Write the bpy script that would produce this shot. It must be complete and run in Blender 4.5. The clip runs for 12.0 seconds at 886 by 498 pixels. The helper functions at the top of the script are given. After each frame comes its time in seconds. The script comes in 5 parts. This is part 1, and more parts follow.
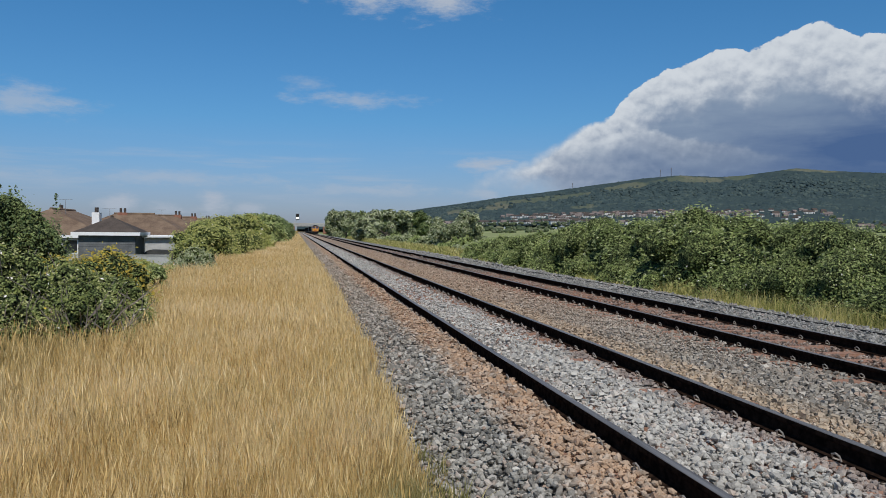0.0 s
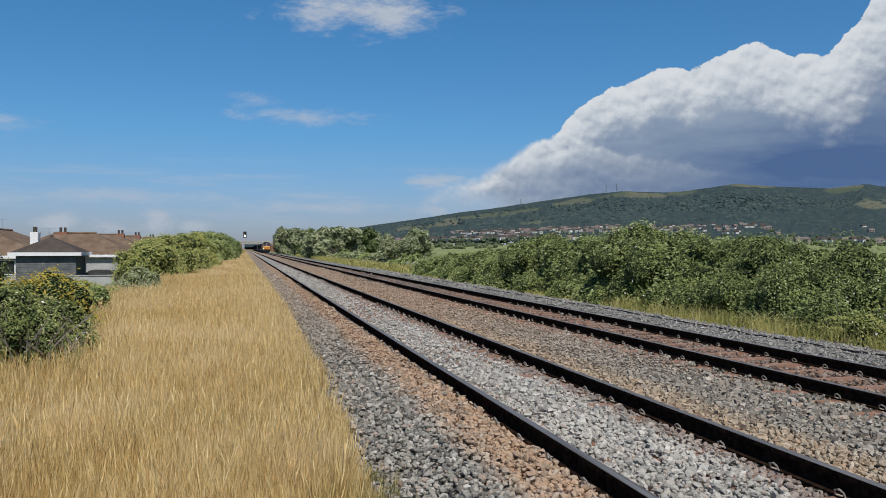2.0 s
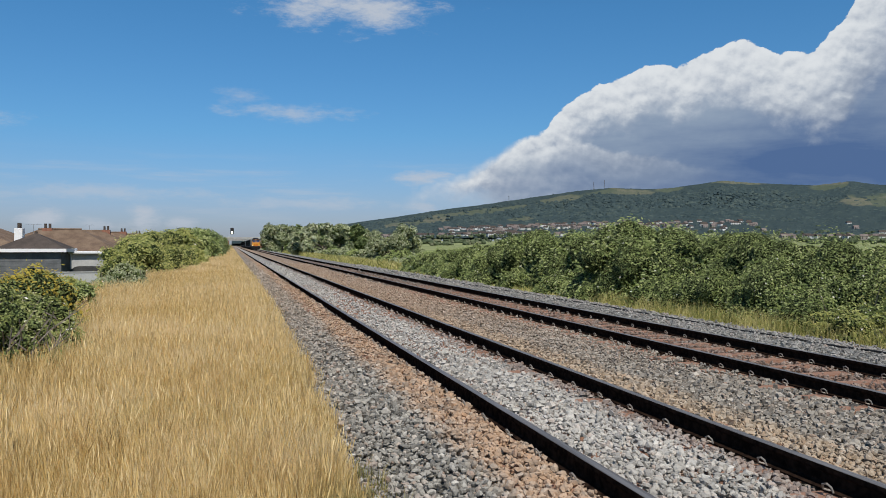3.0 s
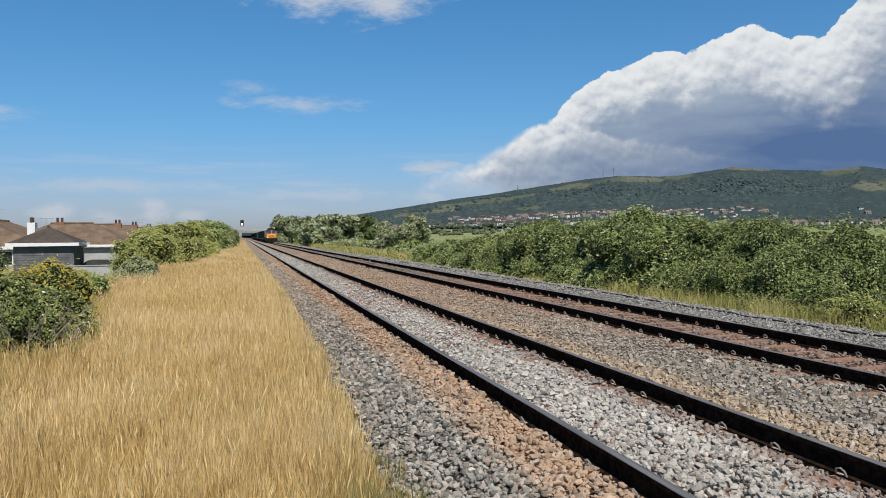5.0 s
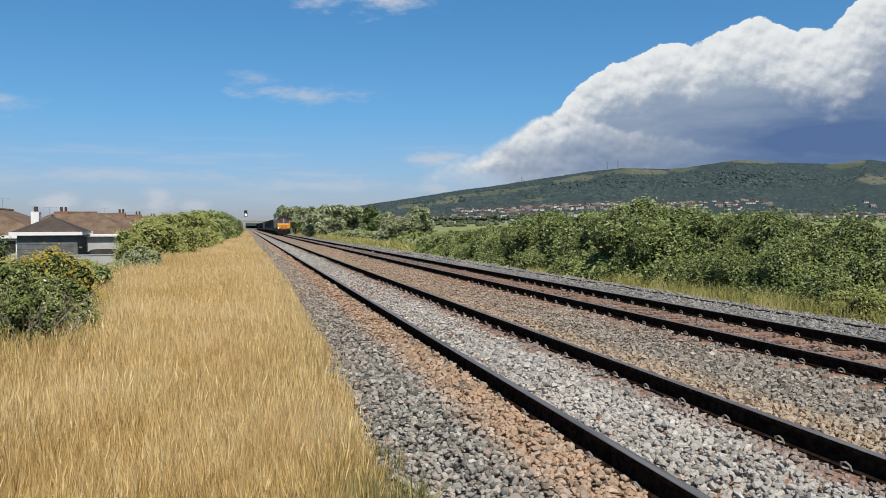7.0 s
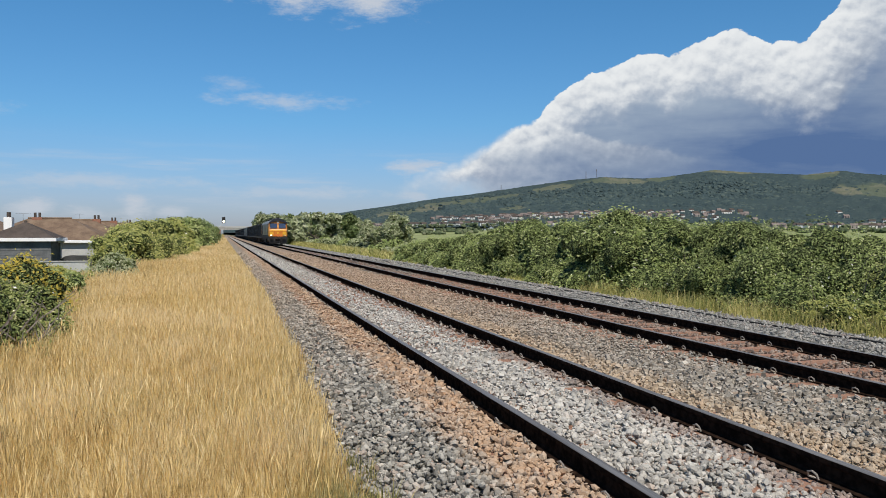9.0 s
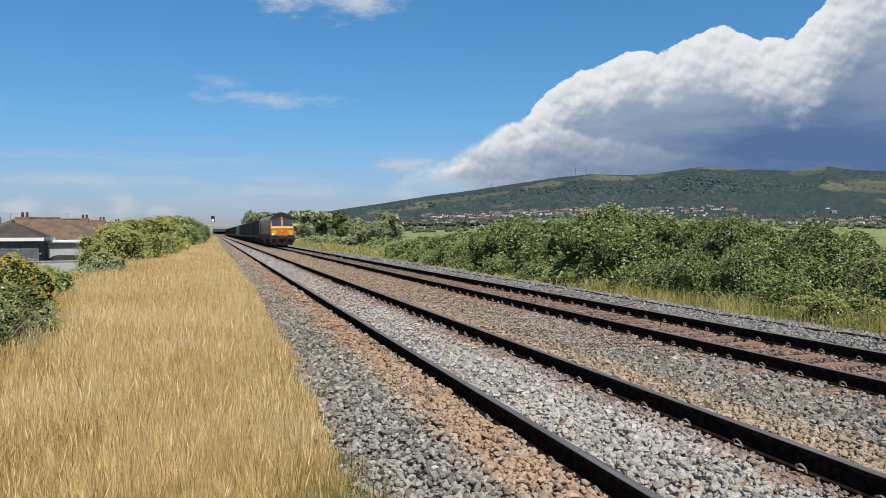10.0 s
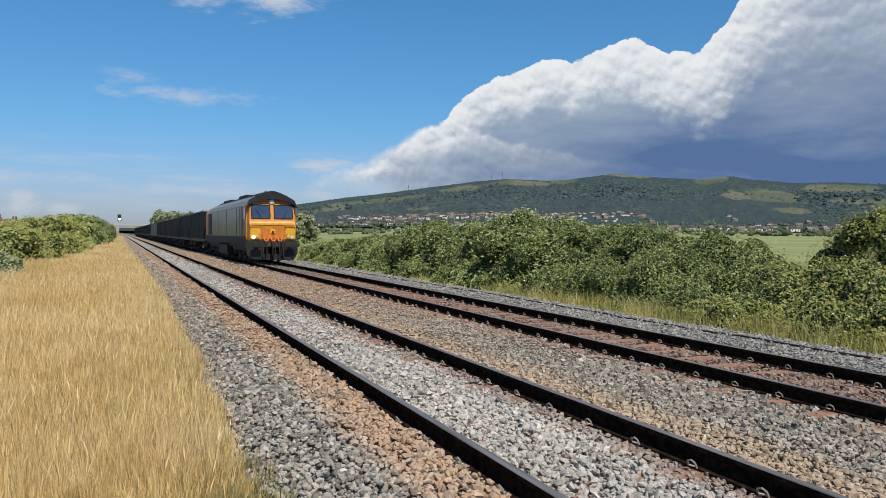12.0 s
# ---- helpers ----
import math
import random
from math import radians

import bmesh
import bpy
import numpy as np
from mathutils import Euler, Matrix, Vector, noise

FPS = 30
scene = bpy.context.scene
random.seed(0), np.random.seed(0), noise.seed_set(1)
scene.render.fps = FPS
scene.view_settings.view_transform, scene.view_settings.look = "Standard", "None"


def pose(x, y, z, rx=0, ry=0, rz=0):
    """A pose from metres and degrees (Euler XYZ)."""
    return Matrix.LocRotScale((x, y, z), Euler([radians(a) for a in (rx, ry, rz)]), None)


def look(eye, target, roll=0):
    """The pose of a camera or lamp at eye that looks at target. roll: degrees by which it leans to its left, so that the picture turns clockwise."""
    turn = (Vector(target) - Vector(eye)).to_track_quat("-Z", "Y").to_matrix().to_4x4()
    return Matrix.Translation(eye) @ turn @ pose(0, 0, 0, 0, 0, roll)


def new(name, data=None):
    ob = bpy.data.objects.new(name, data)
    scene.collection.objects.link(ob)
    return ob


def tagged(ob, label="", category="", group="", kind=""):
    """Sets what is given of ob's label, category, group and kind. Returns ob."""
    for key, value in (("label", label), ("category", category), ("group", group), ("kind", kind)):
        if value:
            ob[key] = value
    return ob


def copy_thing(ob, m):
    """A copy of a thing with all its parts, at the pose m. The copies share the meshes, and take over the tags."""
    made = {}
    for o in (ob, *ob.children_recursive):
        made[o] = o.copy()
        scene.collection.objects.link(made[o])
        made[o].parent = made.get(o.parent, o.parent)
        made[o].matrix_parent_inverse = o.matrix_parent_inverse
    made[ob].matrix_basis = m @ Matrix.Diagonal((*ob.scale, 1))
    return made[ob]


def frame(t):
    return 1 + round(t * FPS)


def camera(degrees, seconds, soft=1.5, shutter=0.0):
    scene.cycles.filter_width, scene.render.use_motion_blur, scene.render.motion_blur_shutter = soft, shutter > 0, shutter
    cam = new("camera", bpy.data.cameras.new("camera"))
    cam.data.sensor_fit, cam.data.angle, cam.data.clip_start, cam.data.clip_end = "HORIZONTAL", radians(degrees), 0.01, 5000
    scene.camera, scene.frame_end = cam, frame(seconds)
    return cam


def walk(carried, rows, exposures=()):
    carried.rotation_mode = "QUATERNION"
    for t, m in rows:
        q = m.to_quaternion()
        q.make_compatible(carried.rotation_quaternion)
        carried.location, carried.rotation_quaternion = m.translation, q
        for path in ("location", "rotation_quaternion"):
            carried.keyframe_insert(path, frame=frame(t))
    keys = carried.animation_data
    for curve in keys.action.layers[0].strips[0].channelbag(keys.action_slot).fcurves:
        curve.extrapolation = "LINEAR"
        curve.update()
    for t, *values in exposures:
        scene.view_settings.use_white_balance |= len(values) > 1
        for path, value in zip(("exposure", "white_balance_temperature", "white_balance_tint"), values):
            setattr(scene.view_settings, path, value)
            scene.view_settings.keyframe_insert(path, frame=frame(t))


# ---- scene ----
cam = camera(59.5, 12.0, soft=0.6)
PATH = [
    (0, (0.001, 0.178, 1.63), (0.371, 2.143, 1.585), 0.5),
    (0.5, (0.015, 0.194, 1.652), (0.392, 2.156, 1.574), 1.1),
    (1, (-0.001, 0.143, 1.657), (0.399, 2.102, 1.616), 0.6),
    (1.5, (0.0, 0.122, 1.659), (0.456, 2.069, 1.638), 0.1),
    (2, (-0.015, 0.099, 1.663), (0.481, 2.036, 1.661), -0.0),
    (2.5, (-0.019, 0.125, 1.654), (0.478, 2.063, 1.645), 0.0),
    (3, (-0.004, 0.139, 1.65), (0.522, 2.069, 1.639), -0.0),
    (5, (-0.053, 0.091, 1.655), (0.449, 2.026, 1.618), -0.6),
    (5.5, (-0.036, 0.125, 1.645), (0.472, 2.059, 1.598), -0.3),
    (6, (-0.024, 0.14, 1.644), (0.488, 2.073, 1.6), -0.4),
    (6.5, (-0.026, 0.144, 1.641), (0.479, 2.079, 1.59), -0.4),
    (7, (-0.021, 0.154, 1.638), (0.472, 2.091, 1.579), -0.3),
    (9, (0.02, 0.135, 1.65), (0.565, 2.059, 1.611), -0.0),
    (9.5, (0.026, 0.142, 1.646), (0.578, 2.064, 1.605), -0.1),
    (10, (0.021, 0.129, 1.645), (0.59, 2.046, 1.6), -0.3),
    (10.5, (0.036, 0.129, 1.653), (0.623, 2.04, 1.616), -0.4),
    (11, (0.047, 0.114, 1.648), (0.678, 2.011, 1.604), 0.0),
    (11.5, (0.037, 0.078, 1.656), (0.72, 1.957, 1.616), 0.2),
    (12, (0.037, 0.037, 1.662), (0.808, 1.882, 1.624), 0.4),
]
walk(cam, [(t, look(eye, target, roll)) for t, eye, target, roll in PATH],
     [(0.0, -0.48, 6180, 10), (0.5, -0.23, 6480, 10), (1.0, -0.39, 6250, 10), (1.5, -0.42, 6300, 10), (2.5, -0.33, 6380, 10), (3.0, -0.29, 6420, 10), (5.0, -0.16, 6600, 10), (6.5, -0.14, 6650, 10), (9.0, -0.13, 6600, 10), (12.0, -0.11, 6550, 10)])

# ---- light and sky ----
SUN_AZ, SUN_EL = 178.0, 53.0
sun_dir = Vector((math.sin(radians(SUN_AZ)) * math.cos(radians(SUN_EL)), math.cos(radians(SUN_AZ)) * math.cos(radians(SUN_EL)), math.sin(radians(SUN_EL))))
sun_lamp = bpy.data.lights.new("sun", "SUN")
sun_lamp.energy, sun_lamp.angle, sun_lamp.color = 5.4, radians(0.5), (1.0, 0.94, 0.84)
sun = new("sun", sun_lamp)
sun.matrix_basis = look(sun_dir * 50, (0, 0, 0))


class Net:
    """A short hand for node trees."""

    def __init__(self, tree):
        self.tree = tree

    def node(self, kind):
        return self.tree.nodes.new(kind)

    def put(self, socket, value):
        if isinstance(value, bpy.types.NodeSocket):
            self.tree.links.new(value, socket)
        elif isinstance(value, (tuple, list)) and len(value) == 3 and socket.type == "RGBA":
            socket.default_value = (*value, 1.0)
        else:
            socket.default_value = value

    def math(self, op, a, b=0.0, c=None, clamp=False):
        n = self.node("ShaderNodeMath")
        n.operation, n.use_clamp = op, clamp
        self.put(n.inputs[0], a)
        self.put(n.inputs[1], b)
        if c is not None:
            self.put(n.inputs[2], c)
        return n.outputs[0]

    def step(self, value, lo, hi, a=0.0, b=1.0):
        n = self.node("ShaderNodeMapRange")
        n.interpolation_type = "SMOOTHSTEP"
        for key, val in zip(range(5), (value, lo, hi, a, b)):
            self.put(n.inputs[key], val)
        return n.outputs[0]

    def noise(self, vector, scale, detail=3.0, rough=0.55, out=0, distortion=0.0):
        n = self.node("ShaderNodeTexNoise")
        self.put(n.inputs["Vector"], vector)
        for key, val in (("Scale", scale), ("Detail", detail), ("Roughness", rough), ("Distortion", distortion)):
            self.put(n.inputs[key], val)
        return n.outputs[out]

    def voronoi(self, vector, scale, feature="F1", out="Distance"):
        n = self.node("ShaderNodeTexVoronoi")
        n.feature = feature
        self.put(n.inputs["Vector"], vector)
        self.put(n.inputs["Scale"], scale)
        return n.outputs[out]

    def mix(self, fac, a, b, blend="MIX"):
        n = self.node("ShaderNodeMix")
        n.data_type, n.blend_type = "RGBA", blend
        self.put(n.inputs[0], fac)
        self.put(n.inputs[6], a)
        self.put(n.inputs[7], b)
        return n.outputs[2]

    def ramp(self, fac, stops):
        n = self.node("ShaderNodeValToRGB")
        el = n.color_ramp.elements
        while len(el) < len(stops):
            el.new(0.5)
        for e, (p, c) in zip(el, stops):
            e.position = p
            e.color = (*c, 1.0) if isinstance(c, tuple) else (c, c, c, 1.0)
        self.put(n.inputs[0], fac)
        return n.outputs[0]

    def vec(self, x, y, z=0.0):
        n = self.node("ShaderNodeCombineXYZ")
        for key, val in zip(range(3), (x, y, z)):
            self.put(n.inputs[key], val)
        return n.outputs[0]

    def split(self, vector):
        n = self.node("ShaderNodeSeparateXYZ")
        self.put(n.inputs[0], vector)
        return n.outputs


def build_sky():
    world = bpy.data.worlds.new("sky")
    world.use_nodes = True
    scene.world = world
    tree = world.node_tree
    tree.nodes.clear()
    n = Net(tree)
    sky = n.node("ShaderNodeTexSky")
    sky.sky_type, sky.sun_disc = "NISHITA", False
    sky.sun_elevation, sky.sun_rotation = radians(SUN_EL), radians(SUN_AZ)
    sky.altitude, sky.air_density, sky.dust_density, sky.ozone_density = 10.0, 1.0, 0.6, 1.6
    x, y, z = n.split(n.node("ShaderNodeTexCoord").outputs["Generated"])
    az = n.math("MULTIPLY", n.math("ARCTAN2", x, y), 180 / math.pi)
    el = n.math("MULTIPLY", n.math("ARCSINE", z), 180 / math.pi)
    p = n.vec(az, n.math("MULTIPLY", el, 1.25))
    wide = n.vec(n.math("MULTIPLY", az, 0.22), el)
    # cumulus: its upper edge by azimuth, broken up by rounded billows
    edge = n.math("MULTIPLY", n.ramp(n.step_linear(az, 10.0, 60.0), CUMULUS), 20.0)
    big = n.noise(p, 0.26, 5.0, 0.58)

    def billow(at):
        q = n.warp(at, 0.6, 0.9)
        h = 0.0
        for scale, size in ((0.3, 0.6), (0.8, 0.85), (2.0, 0.34), (4.6, 0.08)):
            d = n.voronoi(q, scale, "SMOOTH_F1")
            h = n.math("ADD", h, n.math("MULTIPLY", n.math("SUBTRACT", 0.42, n.math("MULTIPLY", d, d)), size))
        return n.math("ADD", h, n.math("MULTIPLY", n.math("SUBTRACT", n.noise(at, 2.2, 5.0, 0.6), 0.5), 0.35))
    lump = billow(p)
    above = billow(n.vec(n.math("SUBTRACT", az, 0.12), n.math("MULTIPLY", n.math("ADD", el, 0.4), 1.25)))
    depth = n.math("ADD", n.math("SUBTRACT", edge, el), n.math("SUBTRACT", lump, 0.22))
    soft = n.step(az, 15.0, 25.0, 1.4, 0.13)
    body = n.step(n.math("DIVIDE", depth, soft), 0.0, 1.0)
    foot = n.math("ADD", el, n.math("MULTIPLY", n.math("SUBTRACT", big, 0.5), 3.0))
    low = n.step(foot, n.step(az, 13.0, 36.0, 2.6, -4.0), n.step(az, 13.0, 36.0, 5.0, -1.0))
    body = n.math("MULTIPLY", body, low)
    # white crown with lit billows, a second bank of white in front, blue-grey belly
    drop = n.math("SUBTRACT", edge, el)
    wave = n.math("MULTIPLY", n.math("SUBTRACT", n.noise(n.warp(p, 0.3, 1.5), 0.42, 5.0, 0.6), 0.5), 3.4)
    thick = n.math("MULTIPLY", n.ramp(n.step_linear(az, 10.0, 60.0), CROWN), 6.0)
    puff = n.math("MULTIPLY", lump, 1.3)
    shade = n.step(n.math("SUBTRACT", n.math("ADD", drop, wave), n.math("ADD", thick, puff)), -1.1, 1.3)
    bank = n.math("SUBTRACT", n.math("ADD", n.math("MULTIPLY", n.ramp(n.step_linear(az, 10.0, 60.0), BANK), 10.0), n.math("MULTIPLY", lump, 0.9)), el)
    tier = n.math("MULTIPLY", n.step(bank, -0.05, 0.45), n.math("MULTIPLY", n.step(bank, 0.2, 2.4, 0.88, 0.3), n.step(az, 27.0, 37.0, 1.0, 0.0)))
    shade = n.math("MULTIPLY", shade, n.math("SUBTRACT", 1.0, tier))
    veil_east = n.math("MULTIPLY", n.step(az, 43.5, 46.5), n.step(el, 6.5, 12.0))
    shade = n.math("MAXIMUM", n.math("MULTIPLY", shade, n.math("SUBTRACT", 1.0, n.math("MULTIPLY", veil_east, 0.6))), n.math("MULTIPLY", n.step(az, 45.0, 49.0), 0.45))
    lit = n.math("SUBTRACT", lump, above)
    white = n.ramp(n.step(n.math("SUBTRACT", lit, n.math("MULTIPLY", drop, 0.14)), -1.25, 0.2), [(0.0, (0.30, 0.365, 0.48)), (0.5, (0.54, 0.60, 0.685)), (1.0, (0.88, 0.915, 0.94))])
    pale = n.math("ADD", n.math("ADD", n.step(az, 26.0, 41.0, 0.6, 0.0), n.step(el, 4.0, 10.0, 0.02, 0.55)), n.math("MULTIPLY", n.math("SUBTRACT", n.noise(n.warp(wide, 0.4, 1.0), 0.42, 5.0, 0.55), 0.5), 1.7))
    belly = n.mix(n.math("ADD", pale, n.math("MULTIPLY", lit, 0.12), clamp=True), (0.10, 0.18, 0.365), (0.33, 0.42, 0.55))
    cumulus = n.mix(shade, white, belly)
    # small flat clouds: centre az, centre el, half width, half height, weight
    thin = 0.0
    frays = n.math("MULTIPLY", n.math("SUBTRACT", n.noise(n.vec(n.math("MULTIPLY", az, 0.35), el), 0.9, 8.0, 0.66), 0.5), 3.4)
    for ca, ce, wa, we, weight in SMALL_CLOUDS:
        dx = n.math("DIVIDE", n.math("SUBTRACT", az, ca), wa)
        dy = n.math("DIVIDE", n.math("SUBTRACT", el, ce), we)
        r = n.math("ADD", n.math("SQRT", n.math("ADD", n.math("MULTIPLY", dx, dx), n.math("MULTIPLY", dy, dy))), frays)
        thin = n.math("MAXIMUM", thin, n.step(r, -0.1, 1.25, weight, 0.0))
    veil = n.math("MULTIPLY", n.step(n.noise(n.vec(n.math("MULTIPLY", az, 0.09), el), 0.75, 6.0, 0.6), 0.46, 0.75), n.math("MULTIPLY", n.step(el, 0.5, 3.0), n.step(el, 4.5, 7.0, 1.0, 0.0)))
    thin = n.math("MAXIMUM", thin, n.math("MULTIPLY", veil, 0.55))
    air = n.node("ShaderNodeBackground")
    clear = n.ramp(n.step_linear(el, 0.0, 40.0), [(0.0, (0.33, 0.38, 0.57)), (0.06, (0.32, 0.39, 0.58)), (0.2, (0.248, 0.455, 0.625)), (0.42, (0.222, 0.485, 0.655)), (1.0, (0.14, 0.24, 0.33))])
    n.put(air.inputs[0], n.mix(1.0, sky.outputs[0], clear, "MULTIPLY"))
    n.put(air.inputs[1], 0.196)
    cloud = n.node("ShaderNodeBackground")
    n.put(cloud.inputs[0], n.mix(body, (0.60, 0.655, 0.74), cumulus))
    n.put(cloud.inputs[1], 1.0)
    both = n.node("ShaderNodeMixShader")
    n.put(both.inputs[0], n.math("MAXIMUM", body, thin))
    tree.links.new(air.outputs[0], both.inputs[1])
    tree.links.new(cloud.outputs[0], both.inputs[2])
    tree.links.new(both.outputs[0], n.node("ShaderNodeOutputWorld").inputs[0])


def step_linear(self, value, lo, hi):
    n = self.node("ShaderNodeMapRange")
    for key, val in zip(range(5), (value, lo, hi, 0.0, 1.0)):
        self.put(n.inputs[key], val)
    return n.outputs[0]


def warp(self, vector, scale, amount):
    n = self.node("ShaderNodeVectorMath")
    n.operation = "MULTIPLY_ADD"
    self.put(n.inputs[0], self.noise(vector, scale, 3.0, 0.55, out=1))
    n.inputs[1].default_value = (amount, amount, amount)
    self.put(n.inputs[2], vector)
    return n.outputs[0]


Net.step_linear, Net.warp = step_linear, warp
CUMULUS = [((a - 10.0) / 50.0, e / 20.0) for a, e in ((10.5, 2.6), (14.4, 4.6), (17.0, 5.4), (18.7, 6.5), (21.0, 7.6), (22.8, 8.3), (23.6, 9.5), (26.4, 11.1), (28.9, 11.8), (29.9, 12.6), (32.4, 12.5), (34.6, 13.4), (36.6, 13.5), (38.7, 12.5), (40.9, 12.7), (42.3, 13.9), (43.2, 15.4), (45.0, 17.0), (50.0, 18.6), (59.0, 18.0))]
CROWN = [((a - 10.0) / 50.0, e / 6.0) for a, e in ((10, 1.0), (18, 0.9), (22, 1.1), (27, 2.0), (32, 2.6), (36, 3.0), (40, 3.6), (42.7, 5.4), (45, 4.8), (48, 1.8), (60, 1.2))]
BANK = [((a - 10.0) / 50.0, e / 10.0) for a, e in ((10, 4.0), (17, 6.4), (20, 7.2), (24, 7.4), (27, 6.6), (30, 6.1), (33, 5.5), (40, 4.0))]
SMALL_CLOUDS = [(8.5, 16.9, 6.5, 1.5, 0.95), (4.3, 9.5, 4.2, 0.6, 0.6), (0.6, 10.5, 1.6, 0.6, 0.45), (-18.0, 8.1, 4.0, 1.1, 0.6), (-12.0, 1.7, 1.5, 0.75, 0.8), (-9.2, 1.5, 1.5, 0.55, 0.6), (-6.0, 1.8, 1.3, 1.0, 0.85), (-3.4, 1.5, 1.2, 0.5, 0.6), (13.5, 4.9, 3.0, 0.6, 0.8), (14.0, 2.9, 1.6, 0.5, 0.6), (-9.0, 3.6, 9.0, 0.55, 0.5), (5.0, 3.0, 6.5, 0.5, 0.5)]
build_sky()


# ---- materials ----
def material(name, build, rough=0.8, metal=0.0, spec=0.3):
    """build(net, coordinates) gives the colour, and a bump height or None."""
    m = bpy.data.materials.new(name)
    m.use_nodes = True
    n = Net(m.node_tree)
    shader = m.node_tree.nodes["Principled BSDF"]
    shader.inputs["Roughness"].default_value = rough
    shader.inputs["Metallic"].default_value = metal
    shader.inputs["Specular IOR Level"].default_value = spec
    got = build(n, n.node("ShaderNodeTexCoord").outputs["Object"])
    colour, height, strength = (*got, 0.02)[:3] if isinstance(got, tuple) and isinstance(got[0], bpy.types.NodeSocket) else (got, None, 0)
    n.put(shader.inputs["Base Color"], colour)
    if height is not None:
        b = n.node("ShaderNodeBump")
        b.inputs["Distance"].default_value = strength
        n.put(b.inputs["Height"], height)
        m.node_tree.links.new(b.outputs[0], shader.inputs["Normal"])
    return m


def worn(name, a, b, scale=8.0, rough=0.7, metal=0.0, bump=0.002, spec=0.3):
    """Two tones of one colour in blotches, with a fine grain."""
    def build(n, p):
        f = n.math("ADD", n.math("MULTIPLY", n.noise(p, scale, 5.0, 0.6), 0.65), n.math("MULTIPLY", n.noise(p, scale * 9, 3.0), 0.35))
        return n.mix(n.step(f, 0.36, 0.64), a, b), n.noise(p, scale * 14, 3.0), bump
    return material(name, build, rough, metal, spec)


def island(n):
    return n.node("ShaderNodeNewGeometry").outputs["Random Per Island"]


def leafy(name, tones, patch=0.35, translucent=0.3, rough=0.55, extra=None, spec=0.25, tuft=0.0):
    """Leaves or blades: a tone for each by chance, drifting over the plant in patches."""
    m = bpy.data.materials.new(name)
    m.use_nodes = True
    n = Net(m.node_tree)
    shader = m.node_tree.nodes["Principled BSDF"]
    out = m.node_tree.nodes["Material Output"]
    p = n.node("ShaderNodeTexCoord").outputs["Object"]
    f = n.math("ADD", n.math("MULTIPLY", island(n), 0.72), n.math("MULTIPLY", n.step(n.noise(p, patch, 3.0, 0.6), 0.3, 0.7), 0.28))
    if tuft:
        f = n.math("ADD", n.math("MULTIPLY", f, 0.62), n.math("MULTIPLY", n.step(n.noise(p, tuft, 3.0, 0.6), 0.38, 0.62), 0.38))
    colour = n.ramp(f, [(i / (len(tones) - 1), c) for i, c in enumerate(tones)])
    if extra:
        colour = extra(n, p, colour)
    n.put(shader.inputs["Base Color"], colour)
    shader.inputs["Roughness"].default_value = rough
    shader.inputs["Specular IOR Level"].default_value = spec
    t = n.node("ShaderNodeBsdfTranslucent")
    n.put(t.inputs[0], colour)
    both = n.node("ShaderNodeMixShader")
    both.inputs[0].default_value = translucent
    m.node_tree.links.new(shader.outputs[0], both.inputs[1])
    m.node_tree.links.new(t.outputs[0], both.inputs[2])
    m.node_tree.links.new(both.outputs[0], out.inputs[0])
    return m


RAILS = {"near": (2.363, 3.868, 0.17), "far": (6.708, 8.213, 0.07)}


def ballast_colour(n, p, stone):
    """Rust, sand and brake dust lie in bands along the rails on grey stone."""
    x, y, z = n.split(p)
    x = n.math("ADD", x, n.math("MULTIPLY", n.math("SUBTRACT", n.noise(p, 1.3, 4.0, 0.6), 0.5), 0.7))

    def band(a, b, fade=0.12):
        return n.math("MULTIPLY", n.step(x, a - fade, a + fade), n.step(x, b - fade, b + fade, 1.0, 0.0))
    stained = n.step(n.noise(p, 5.0, 4.0, 0.65), 0.25, 0.6, 0.35, 0.95)
    far_on = n.step(y, 6.0, 26.0)
    c = stone
    c = n.mix(n.math("MULTIPLY", band(2.42, 3.80), n.step(n.noise(p, 0.8, 3.0), 0.3, 0.65, 0.45, 0.9)), c, n.mix(0.40, stone, (0.68, 0.65, 0.61)))
    c = n.mix(n.math("MULTIPLY", band(1.78, 2.36, 0.2), stained), c, n.mix(0.66, stone, (0.50, 0.30, 0.165)))
    c = n.mix(n.math("MULTIPLY", n.math("MULTIPLY", band(0.95, 1.8, 0.2), far_on), 0.7), c, n.mix(0.6, stone, (0.41, 0.305, 0.215)))
    c = n.mix(n.math("MULTIPLY", band(3.55, 3.9), n.math("MULTIPLY", stained, 0.55)), c, (0.16, 0.075, 0.05))
    c = n.mix(n.math("MULTIPLY", band(4.1, 4.85, 0.2), n.math("MULTIPLY", stained, 0.9)), c, n.mix(0.62, stone, (0.52, 0.36, 0.21)))
    c = n.mix(n.math("MULTIPLY", band(4.5, 6.55, 0.25), n.math("MULTIPLY", stained, 0.5)), c, n.mix(0.5, stone, (0.27, 0.195, 0.125)))
    c = n.mix(n.math("MULTIPLY", n.math("MULTIPLY", band(3.95, 6.6, 0.2), far_on), 0.8), c, n.mix(0.62, stone, (0.42, 0.265, 0.16)))
    c = n.mix(n.math("MULTIPLY", band(6.75, 8.15), n.math("MULTIPLY", stained, 0.95)), c, n.mix(0.68, stone, (0.20, 0.105, 0.068)))
    c = n.mix(n.math("MULTIPLY", band(8.35, 11.6), 0.35), c, (0.24, 0.245, 0.245))
    return c


